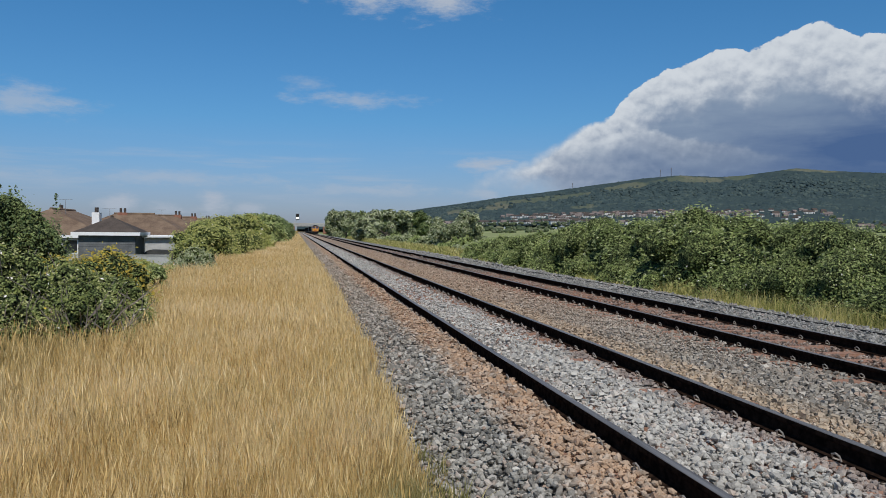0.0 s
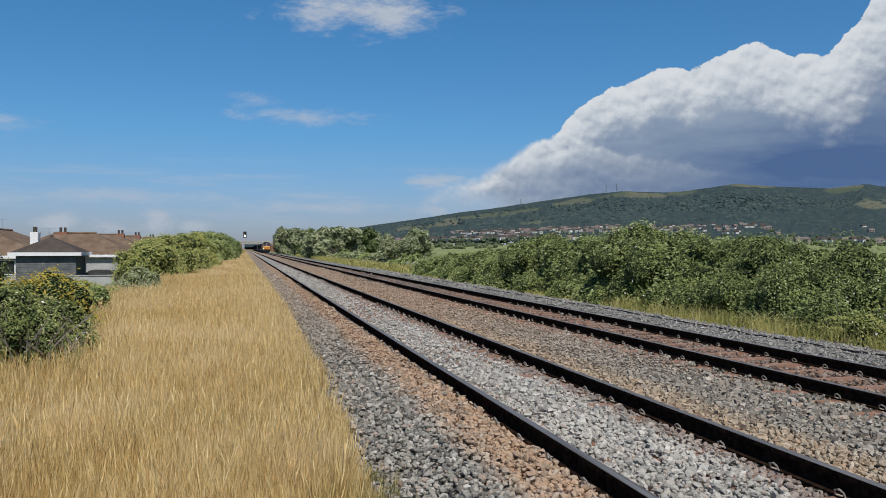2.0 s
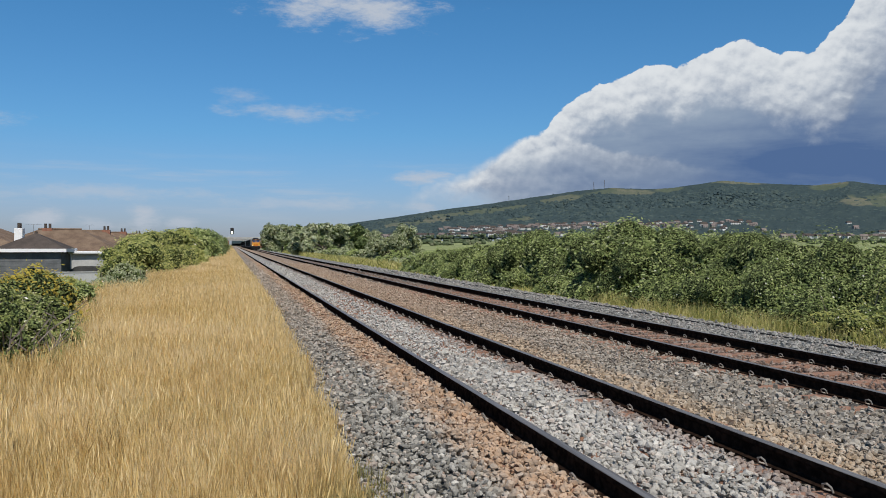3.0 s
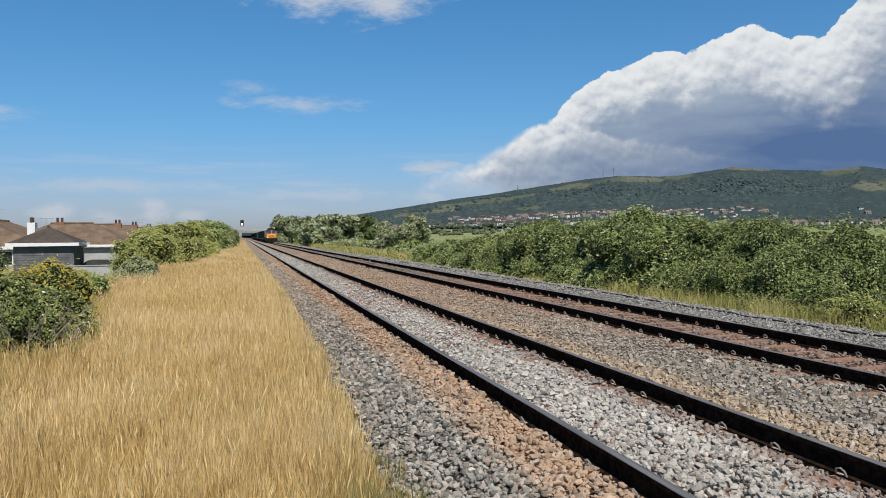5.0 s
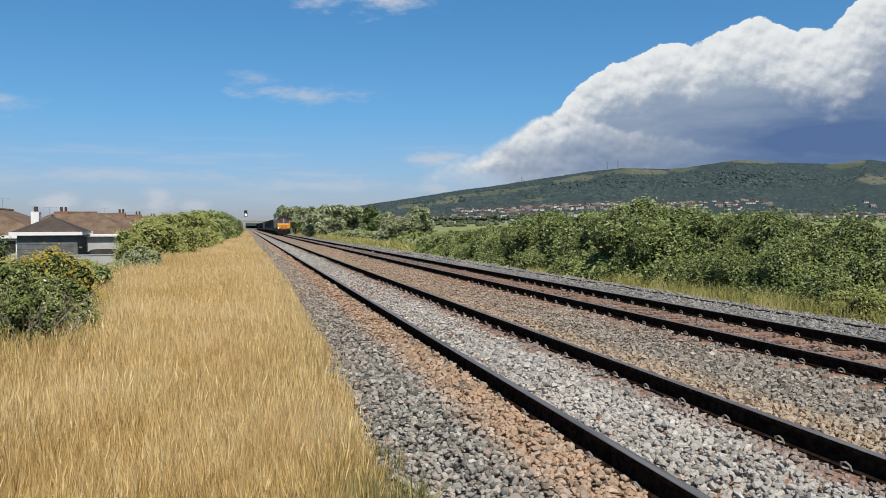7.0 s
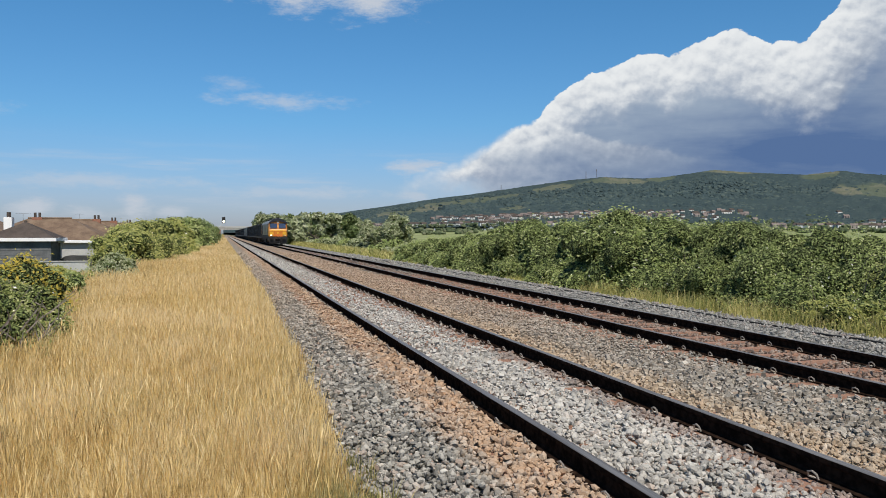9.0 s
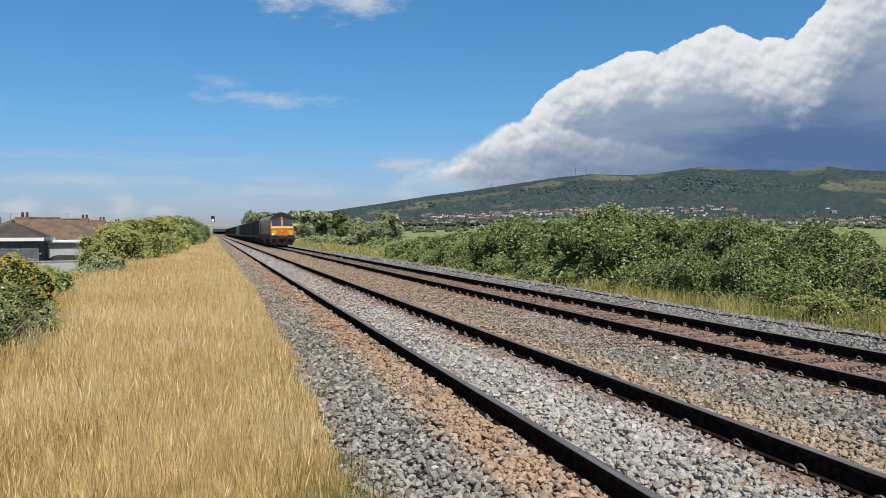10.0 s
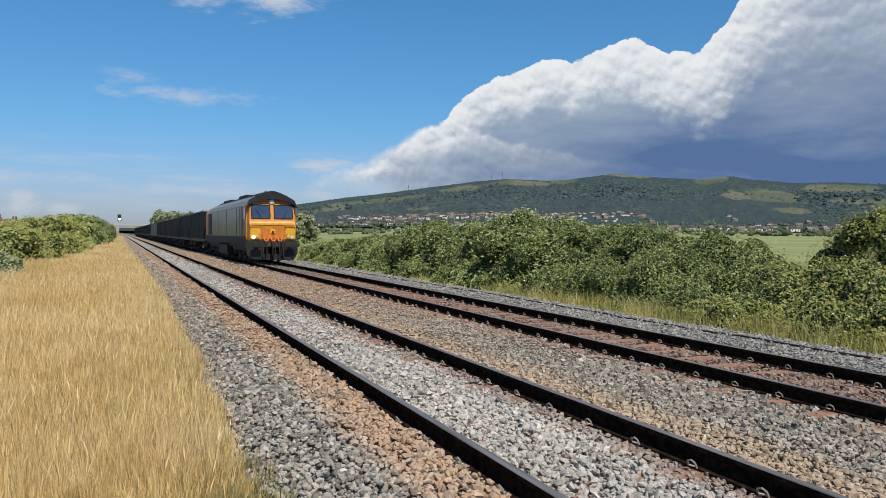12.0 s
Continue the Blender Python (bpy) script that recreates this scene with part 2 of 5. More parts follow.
def stone_build(n, p):
    r = island(n)
    grey = n.ramp(r, [(0.0, (0.075, 0.071, 0.064)), (0.25, (0.19, 0.181, 0.163)), (0.55, (0.285, 0.271, 0.243)), (0.82, (0.40, 0.38, 0.343)), (0.9, (0.29, 0.20, 0.15)), (1.0, (0.54, 0.52, 0.475))])
    grey = n.mix(n.step(n.noise(p, 60.0, 3.0), 0.35, 0.7), grey, n.mix(0.35, grey, (0.34, 0.33, 0.30)))
    return ballast_colour(n, p, grey), n.noise(p, 90.0, 3.0), 0.004


def bed_build(n, p):
    q = n.warp(p, 20.0, 0.02)
    cell = n.voronoi(q, 20.0, out="Color")
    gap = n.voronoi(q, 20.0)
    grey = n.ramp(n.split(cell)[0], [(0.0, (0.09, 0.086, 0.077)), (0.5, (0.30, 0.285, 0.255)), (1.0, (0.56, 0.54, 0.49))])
    # shade between the stones is painted in as near-black cell edges
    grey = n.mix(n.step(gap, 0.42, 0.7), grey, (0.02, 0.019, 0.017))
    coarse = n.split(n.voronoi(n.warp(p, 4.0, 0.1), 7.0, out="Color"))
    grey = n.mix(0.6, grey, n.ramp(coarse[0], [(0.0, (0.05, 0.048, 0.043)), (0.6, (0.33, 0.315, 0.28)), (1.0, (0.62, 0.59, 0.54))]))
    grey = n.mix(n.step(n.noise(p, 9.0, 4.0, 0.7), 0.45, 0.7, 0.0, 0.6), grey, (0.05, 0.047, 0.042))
    return ballast_colour(n, p, grey), n.math("SUBTRACT", 1.0, gap), 0.06


def ground_build(n, p):
    x, y, z = n.split(p)
    straw = n.mix(n.step(n.noise(p, 1.2, 5.0, 0.65), 0.35, 0.65), (0.30, 0.20, 0.075), (0.46, 0.33, 0.13))
    field = n.mix(n.step(n.noise(p, 0.02, 5.0, 0.6), 0.35, 0.65), (0.19, 0.23, 0.10), (0.27, 0.29, 0.14))
    waste = n.mix(n.step(n.noise(p, 0.06, 4.0), 0.4, 0.6), (0.07, 0.10, 0.035), (0.14, 0.13, 0.06))
    c = n.mix(n.step(n.math("ADD", x, n.noise(p, 0.5, 3.0)), 11.5, 13.0), straw, field)
    c = n.mix(n.step(n.math("ADD", x, n.noise(p, 0.5, 3.0)), -6.5, -5.0, 1.0, 0.0), c, waste)
    return c, n.noise(p, 3.0, 6.0, 0.7), 0.06


def hill_build(n, p):
    x, y, z = n.split(p)
    # laid over the slope so that fields keep their shape on it
    along = n.math("MULTIPLY", n.math("ARCTAN2", x, y), 2100.0)
    q = n.vec(along, z)
    # woods carry haze blue in their colour, toned like shaded crowns
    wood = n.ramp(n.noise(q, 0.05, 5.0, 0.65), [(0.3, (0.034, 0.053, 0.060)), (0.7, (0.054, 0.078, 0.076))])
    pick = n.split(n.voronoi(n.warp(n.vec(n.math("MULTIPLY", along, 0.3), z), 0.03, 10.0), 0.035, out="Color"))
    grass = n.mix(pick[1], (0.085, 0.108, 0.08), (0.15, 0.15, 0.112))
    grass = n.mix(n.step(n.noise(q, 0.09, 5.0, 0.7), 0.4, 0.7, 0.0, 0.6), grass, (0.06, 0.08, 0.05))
    mask = n.node("ShaderNodeAttribute")
    mask.attribute_name = "pasture"
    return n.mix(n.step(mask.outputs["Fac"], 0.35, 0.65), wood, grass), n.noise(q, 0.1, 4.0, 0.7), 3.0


def rail_build(n, p):
    x, y, z = n.split(p)
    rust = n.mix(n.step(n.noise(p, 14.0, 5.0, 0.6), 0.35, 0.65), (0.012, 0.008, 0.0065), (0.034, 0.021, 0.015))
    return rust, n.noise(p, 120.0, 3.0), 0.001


def steel_build(n, p):
    x, y, z = n.split(p)
    streak = n.noise(n.vec(n.math("MULTIPLY", x, 90.0), n.math("MULTIPLY", y, 0.8), 0.0), 1.0, 4.0)
    return n.mix(n.step(streak, 0.35, 0.65), (0.13, 0.125, 0.125), (0.24, 0.235, 0.235)), None


def grass_patches(n, p, c):
    c = n.mix(n.math("MULTIPLY", n.step(n.noise(p, 0.55, 4.0, 0.6), 0.54, 0.74), 0.5), c, (0.44, 0.22, 0.085))
    c = n.mix(n.math("MULTIPLY", n.step(n.noise(n.warp(p, 1.0, 0.5), 0.45, 5.0, 0.6), 0.44, 0.64), 0.6), c, (0.90, 0.75, 0.48))
    x, y, z = n.split(p)
    wet = n.math("MULTIPLY", n.step(n.math("ADD", y, n.math("MULTIPLY", n.noise(p, 1.5, 3.0), 2.0)), 5.2, 6.6, 1.0, 0.0), n.step(n.math("ADD", x, n.noise(p, 2.0, 3.0)), 0.6, 1.1))
    c = n.mix(n.math("MULTIPLY", wet, 0.75), c, (0.13, 0.15, 0.045))
    rim = n.math("MULTIPLY", n.step(n.math("ADD", x, n.math("MULTIPLY", n.noise(p, 0.8, 3.0), 2.2)), -2.2, -0.9, 1.0, 0.0), n.step(y, 12.0, 20.0, 0.7, 0.2))
    c = n.mix(n.math("MULTIPLY", n.step(n.noise(p, 0.9, 5.0, 0.65), 0.52, 0.72), n.step(y, 8.0, 12.0, 0.6, 0.15)), c, (0.30, 0.25, 0.08))
    return n.mix(rim, c, (0.30, 0.225, 0.08))


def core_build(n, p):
    """Leaves further in: each cell a leaf of its own tone, shade painted between them."""
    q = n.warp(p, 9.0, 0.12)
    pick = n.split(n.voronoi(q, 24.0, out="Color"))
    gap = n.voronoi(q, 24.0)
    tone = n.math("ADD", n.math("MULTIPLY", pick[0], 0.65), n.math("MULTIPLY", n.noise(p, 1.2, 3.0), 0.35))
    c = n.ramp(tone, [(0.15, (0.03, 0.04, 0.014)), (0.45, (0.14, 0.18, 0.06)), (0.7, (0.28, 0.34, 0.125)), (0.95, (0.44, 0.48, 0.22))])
    # near-black cell edges stand for the shade between leaves
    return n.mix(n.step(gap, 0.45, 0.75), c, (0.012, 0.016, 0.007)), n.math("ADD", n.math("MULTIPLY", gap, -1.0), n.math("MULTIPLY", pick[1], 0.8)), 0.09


M = {}
M["ballast"] = material("ballast_stone", stone_build, 0.85)
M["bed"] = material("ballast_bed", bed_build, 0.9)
M["ground"] = material("ground", ground_build, 0.95, spec=0.1)
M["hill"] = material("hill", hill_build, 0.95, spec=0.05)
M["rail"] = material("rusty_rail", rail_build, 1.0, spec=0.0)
M["steel"] = material("worn_steel", steel_build, 0.55, 0.4)
M["grass"] = leafy("dry_grass", [(0.09, 0.055, 0.018), (0.50, 0.345, 0.13), (0.78, 0.60, 0.29), (0.95, 0.84, 0.57)], 0.7, 0.25, 0.6, grass_patches, tuft=6.5)
M["verge"] = leafy("green_grass", [(0.13, 0.17, 0.04), (0.33, 0.33, 0.10), (0.52, 0.46, 0.18), (0.68, 0.58, 0.30)], 0.6, 0.3)
M["bramble"] = leafy("bramble_leaf", [(0.06, 0.09, 0.026), (0.22, 0.285, 0.085), (0.40, 0.46, 0.17), (0.60, 0.62, 0.33)], 0.5, 0.45, 0.42, spec=0.38)
M["mixed"] = leafy("mixed_leaf", [(0.13, 0.165, 0.045), (0.29, 0.32, 0.09), (0.45, 0.46, 0.14), (0.60, 0.57, 0.25)], 0.8, 0.45, 0.42, spec=0.45)
M["olive"] = leafy("olive_leaf", [(0.19, 0.17, 0.03), (0.36, 0.30, 0.05), (0.50, 0.38, 0.06), (0.26, 0.29, 0.08)], 0.8, 0.28, 0.5)
M["weed_leaf"] = leafy("weed_leaf", [(0.06, 0.08, 0.024), (0.18, 0.22, 0.06), (0.33, 0.355, 0.12), (0.60, 0.58, 0.34)], 1.6, 0.35, 0.5, spec=0.2)
M["foot_weed"] = leafy("foot_weed", [(0.10, 0.10, 0.035), (0.22, 0.22, 0.075), (0.38, 0.34, 0.14), (0.62, 0.50, 0.26)], 3.0, 0.3)
M["seed"] = leafy("seed_head", [(0.36, 0.22, 0.07), (0.58, 0.40, 0.15), (0.76, 0.58, 0.28), (0.90, 0.76, 0.46)], 0.9, 0.2, 0.6)
M["grey_leaf"] = leafy("grey_leaf", [(0.11, 0.14, 0.065), (0.24, 0.28, 0.14), (0.38, 0.41, 0.24), (0.56, 0.57, 0.42)], 0.5, 0.2, 0.5)
M["dark_leaf"] = leafy("dark_leaf", [(0.04, 0.06, 0.022), (0.10, 0.14, 0.048), (0.18, 0.23, 0.085), (0.30, 0.34, 0.16)], 0.6, 0.2, 0.5)
# far crowns: blue haze of the air is put into the leaf tones
M["hazed_hill_leaf"] = leafy("hazed_hill_leaf", [(0.036, 0.056, 0.064), (0.050, 0.075, 0.080), (0.064, 0.091, 0.090), (0.09, 0.116, 0.102)], 0.012, 0.05, 0.8, spec=0.05)
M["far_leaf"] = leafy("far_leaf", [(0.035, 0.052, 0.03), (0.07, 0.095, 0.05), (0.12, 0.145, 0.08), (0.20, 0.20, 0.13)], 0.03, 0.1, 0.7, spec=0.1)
M["blossom"] = worn("blossom", (0.75, 0.70, 0.68), (0.85, 0.83, 0.80), 20.0, 0.7)
M["yellow_flower"] = worn("yellow_flower", (0.70, 0.48, 0.03), (0.8, 0.6, 0.06), 20.0, 0.7)
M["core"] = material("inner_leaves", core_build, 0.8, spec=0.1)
M["twig"] = worn("bare_twig", (0.16, 0.13, 0.11), (0.28, 0.25, 0.22), 10.0, 0.9)
M["bark"] = worn("bark", (0.06, 0.05, 0.04), (0.14, 0.12, 0.10), 5.0, 0.95, bump=0.02)
M["concrete"] = worn("stained_concrete", (0.23, 0.125, 0.085), (0.32, 0.19, 0.135), 6.0, 0.9)
M["grey_concrete"] = worn("grey_concrete", (0.30, 0.30, 0.29), (0.42, 0.42, 0.41), 1.0, 0.9)
M["clip"] = worn("clip_steel", (0.22, 0.195, 0.17), (0.36, 0.33, 0.295), 30.0, 0.5, 0.3)
M["tile"] = worn("brown_roof_tile", (0.125, 0.085, 0.06), (0.21, 0.15, 0.105), 1.2, 0.9, bump=0.02)
M["dark_tile"] = worn("dark_roof_tile", (0.055, 0.045, 0.04), (0.09, 0.072, 0.062), 1.5, 0.9, bump=0.02)
M["render_wall"] = worn("rendered_wall", (0.36, 0.365, 0.365), (0.46, 0.46, 0.455), 1.0, 0.9)
M["grey_board"] = worn("grey_board", (0.11, 0.115, 0.12), (0.17, 0.175, 0.18), 2.0, 0.8)
M["white_paint"] = worn("white_paint", (0.74, 0.74, 0.74), (0.82, 0.82, 0.82), 2.0, 0.6)
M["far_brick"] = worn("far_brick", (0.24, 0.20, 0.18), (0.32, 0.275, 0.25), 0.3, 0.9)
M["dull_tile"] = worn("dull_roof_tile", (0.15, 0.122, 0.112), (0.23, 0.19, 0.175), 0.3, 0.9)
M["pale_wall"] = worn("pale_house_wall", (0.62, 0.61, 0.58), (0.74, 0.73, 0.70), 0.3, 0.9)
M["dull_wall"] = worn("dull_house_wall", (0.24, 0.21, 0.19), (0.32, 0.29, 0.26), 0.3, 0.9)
M["brick"] = worn("chimney_brick", (0.22, 0.10, 0.07), (0.30, 0.15, 0.10), 4.0, 0.9)
M["dark_glass"] = worn("dark_glass", (0.02, 0.022, 0.026), (0.03, 0.032, 0.036), 1.0, 0.08, spec=0.6, bump=0.0)
M["orange"] = worn("orange_paint", (0.50, 0.175, 0.018), (0.58, 0.22, 0.024), 3.0, 0.4, spec=0.5, bump=0.0005)
M["yellow"] = worn("yellow_paint", (0.60, 0.31, 0.02), (0.68, 0.36, 0.026), 3.0, 0.4, spec=0.5, bump=0.0005)
M["blue_grey"] = worn("faded_body_paint", (0.13, 0.11, 0.085), (0.22, 0.188, 0.145), 1.2, 0.3, spec=0.5, bump=0.0005)
M["navy"] = worn("dark_blue_paint", (0.01, 0.011, 0.015), (0.02, 0.021, 0.027), 2.0, 0.4, spec=0.5)
M["black"] = worn("black_metal", (0.012, 0.012, 0.013), (0.03, 0.028, 0.027), 3.0, 0.65)
M["wagon"] = worn("wagon_black", (0.009, 0.010, 0.011), (0.02, 0.021, 0.022), 0.9, 0.65, spec=0.15)
M["wagon_grey"] = worn("wagon_grey", (0.16, 0.18, 0.18), (0.23, 0.25, 0.25), 0.9, 0.6)
M["dirt"] = worn("brown_grime", (0.05, 0.035, 0.027), (0.09, 0.065, 0.05), 2.0, 0.85)
M["plate"] = worn("grey_plate", (0.04, 0.04, 0.04), (0.075, 0.075, 0.075), 2.0, 0.55)
M["galvanised"] = worn("galvanised_steel", (0.45, 0.46, 0.47), (0.58, 0.59, 0.60), 4.0, 0.5, 0.4)
M["mast"] = worn("mast_steel", (0.16, 0.16, 0.17), (0.22, 0.22, 0.23), 1.0, 0.6)


def glow(name, colour, strength):
    m = bpy.data.materials.new(name)
    m.use_nodes = True
    s = m.node_tree.nodes["Principled BSDF"]
    s.inputs["Base Color"].default_value = (*colour, 1)
    s.inputs["Emission Color"].default_value = (*colour, 1)
    s.inputs["Emission Strength"].default_value = strength
    return m


M["lamp"] = glow("lit_lamp", (1.0, 0.93, 0.75), 3.0)
M["signal_lamp"] = glow("signal_lamp", (1.0, 0.97, 0.75), 5.0)


# ---- mesh helpers ----
def mesh_of(name, verts, faces, mat, smooth=False):
    """A mesh from arrays: verts (n, 3), faces (m, k)."""
    verts, faces = np.asarray(verts, np.float32), np.asarray(faces, np.int32)
    me = bpy.data.meshes.new(name)
    m, k = faces.shape
    me.vertices.add(len(verts))
    me.vertices.foreach_set("co", verts.ravel())
    me.loops.add(m * k)
    me.loops.foreach_set("vertex_index", faces.ravel())
    me.polygons.add(m)
    me.polygons.foreach_set("loop_start", np.arange(0, m * k, k, dtype=np.int32))
    me.update(calc_edges=True)
    me.validate()
    me.polygons.foreach_set("use_smooth", np.full(m, smooth))
    me.materials.append(mat)
    return me


def part(name, bm, mat, parent=None, label="", smooth=False):
    """Links a bmesh as one mesh object, under a thing or a part."""
    me = bpy.data.meshes.new(name)
    bm.to_mesh(me)
    bm.free()
    for f in me.polygons:
        f.use_smooth = smooth
    me.materials.append(mat)
    return linked(name, me, parent, label)


def linked(name, me, parent=None, label=""):
    ob = new(name, me)
    ob.parent = parent
    return tagged(ob, label)


def thing(name, m, label, category, group=""):
    ob = new(name)
    ob.empty_display_size = 0.3
    ob.matrix_basis = m
    return tagged(ob, label, category, group)


def box(x0, x1, y0, y1, z0, z1, bevel=0.0, bm=None):
    bm = bm or bmesh.new()
    v = bmesh.ops.create_cube(bm, size=1.0)["verts"]
    for w in v:
        w.co = Vector(((x0 + x1) / 2 + w.co.x * (x1 - x0), (y0 + y1) / 2 + w.co.y * (y1 - y0), (z0 + z1) / 2 + w.co.z * (z1 - z0)))
    if bevel:
        edges = list({e for w in v for e in w.link_edges})
        bmesh.ops.bevel(bm, geom=edges, offset=bevel, segments=2, affect="EDGES")
    return bm


def rod(a, b, r, sides=8, bm=None, r2=None):
    bm = bm or bmesh.new()
    a, b = Vector(a), Vector(b)
    m = Matrix.Translation((a + b) / 2) @ (b - a).to_track_quat("Z", "Y").to_matrix().to_4x4()
    bmesh.ops.create_cone(bm, cap_ends=True, segments=sides, radius1=r, radius2=r if r2 is None else r2, depth=(b - a).length, matrix=m)
    return bm


def tube(pts, r, sides=6, bm=None):
    """A round bar bent along the points."""
    bm = bm or bmesh.new()
    pts = [Vector(q) for q in pts]
    rings = []
    for i, q in enumerate(pts):
        turn = (pts[min(i + 1, len(pts) - 1)] - pts[max(i - 1, 0)]).to_track_quat("Z", "Y").to_matrix()
        rings.append([bm.verts.new(q + turn @ Vector((math.cos(k * math.tau / sides) * r, math.sin(k * math.tau / sides) * r, 0))) for k in range(sides)])
    for a, b in zip(rings, rings[1:]):
        for k in range(sides):
            bm.faces.new((a[k], a[(k + 1) % sides], b[(k + 1) % sides], b[k]))
    bm.faces.new(rings[0][::-1])
    bm.faces.new(rings[-1])
    bmesh.ops.recalc_face_normals(bm, faces=bm.faces)
    return bm


def extruded(profile, y0, y1, bm=None):
    """A closed (x, z) outline drawn out along y."""
    bm = bm or bmesh.new()
    a = [bm.verts.new((x, y0, z)) for x, z in profile]
    b = [bm.verts.new((x, y1, z)) for x, z in profile]
    k = len(profile)
    for i in range(k):
        bm.faces.new((a[i], a[(i + 1) % k], b[(i + 1) % k], b[i]))
    bm.faces.new(a[::-1])
    bm.faces.new(b)
    bmesh.ops.recalc_face_normals(bm, faces=bm.faces)
    return bm


def smooth_noise(x, y, seed=0):
    """Cheap rolling noise on arrays, about -1 to 1."""
    s = np.zeros_like(x, dtype=float)
    rs = np.random.RandomState(seed)
    for k in range(5):
        a, f, ph, ph2 = rs.uniform(0, 6.28), 1.0 * 1.7 ** k, rs.uniform(0, 6.28), rs.uniform(0, 6.28)
        s += np.sin((x * np.cos(a) + y * np.sin(a)) * f + ph) * np.cos((y * np.cos(a) - x * np.sin(a)) * f * 0.8 + ph2) / 1.35 ** k
    return s / 2.2


# ---- ground ----
def height(x, y):
    x, y = np.asarray(x, float), np.asarray(y, float)
    left = -0.06 - 1.25 * np.clip((-4.5 - x) / 4.0, 0, 1)
    mid = np.clip((x - 0.7) / 0.5, 0, 1) * -0.25
    right = np.clip((x - 11.6) / 9.0, 0, 1) * -1.1
    rise = np.clip((y + x * 0.5 - 350) / 700.0, 0, 1) * np.clip((x - 30) / 200.0, 0, 1) * 7.5
    return left + mid + right + rise + 0.03 * smooth_noise(x * 0.8, y * 0.8, 3)


def build_ground():
    xs = np.concatenate([-np.geomspace(4800, 12, 26), np.linspace(-11.5, 24, 72), np.geomspace(25, 4800, 40)])
    ys = np.concatenate([-np.geomspace(3000, 9, 16), np.linspace(-8, 60, 100), np.geomspace(62, 4800, 60)])
    gx, gy = np.meshgrid(xs, ys)
    v = np.stack([gx, gy, height(gx, gy)], -1).reshape(-1, 3)
    nx, ny = len(xs), len(ys)
    i = (np.arange(ny - 1)[:, None] * nx + np.arange(nx - 1)).ravel()
    ob = linked("ground", mesh_of("ground", v, np.stack([i, i + 1, i + nx + 1, i + nx], -1), M["ground"], True))
    tagged(ob, "dry straw-coloured verge and green level fields", "ground", kind="structure")


def ballast_top(x, y):
    """Surface of the ballast across the two tracks."""
    x, y = np.asarray(x, float), np.asarray(y, float)
    z = np.interp(x, [0.5, 0.9, 1.6, 2.1, 2.36, 3.1, 3.87, 4.3, 5.0, 6.2, 6.71, 7.5, 8.2, 9.3, 10.4, 11.7], [-0.30, -0.10, 0.01, 0.03, 0.005, 0.03, -0.02, 0.0, -0.04, -0.10, -0.12, -0.10, -0.12, -0.10, -0.15, -0.30])
    return z + 0.018 * smooth_noise(x * 2.2, y * 2.2, 7)


BALL_FACES = np.array([(0, 11, 5), (0, 5, 1), (0, 1, 7), (0, 7, 10), (0, 10, 11), (1, 5, 9), (5, 11, 4), (11, 10, 2), (10, 7, 6), (7, 1, 8), (3, 9, 4), (3, 4, 2), (3, 2, 6), (3, 6, 8), (3, 8, 9), (4, 9, 5), (2, 4, 11), (6, 2, 10), (8, 6, 7), (9, 8, 1)])


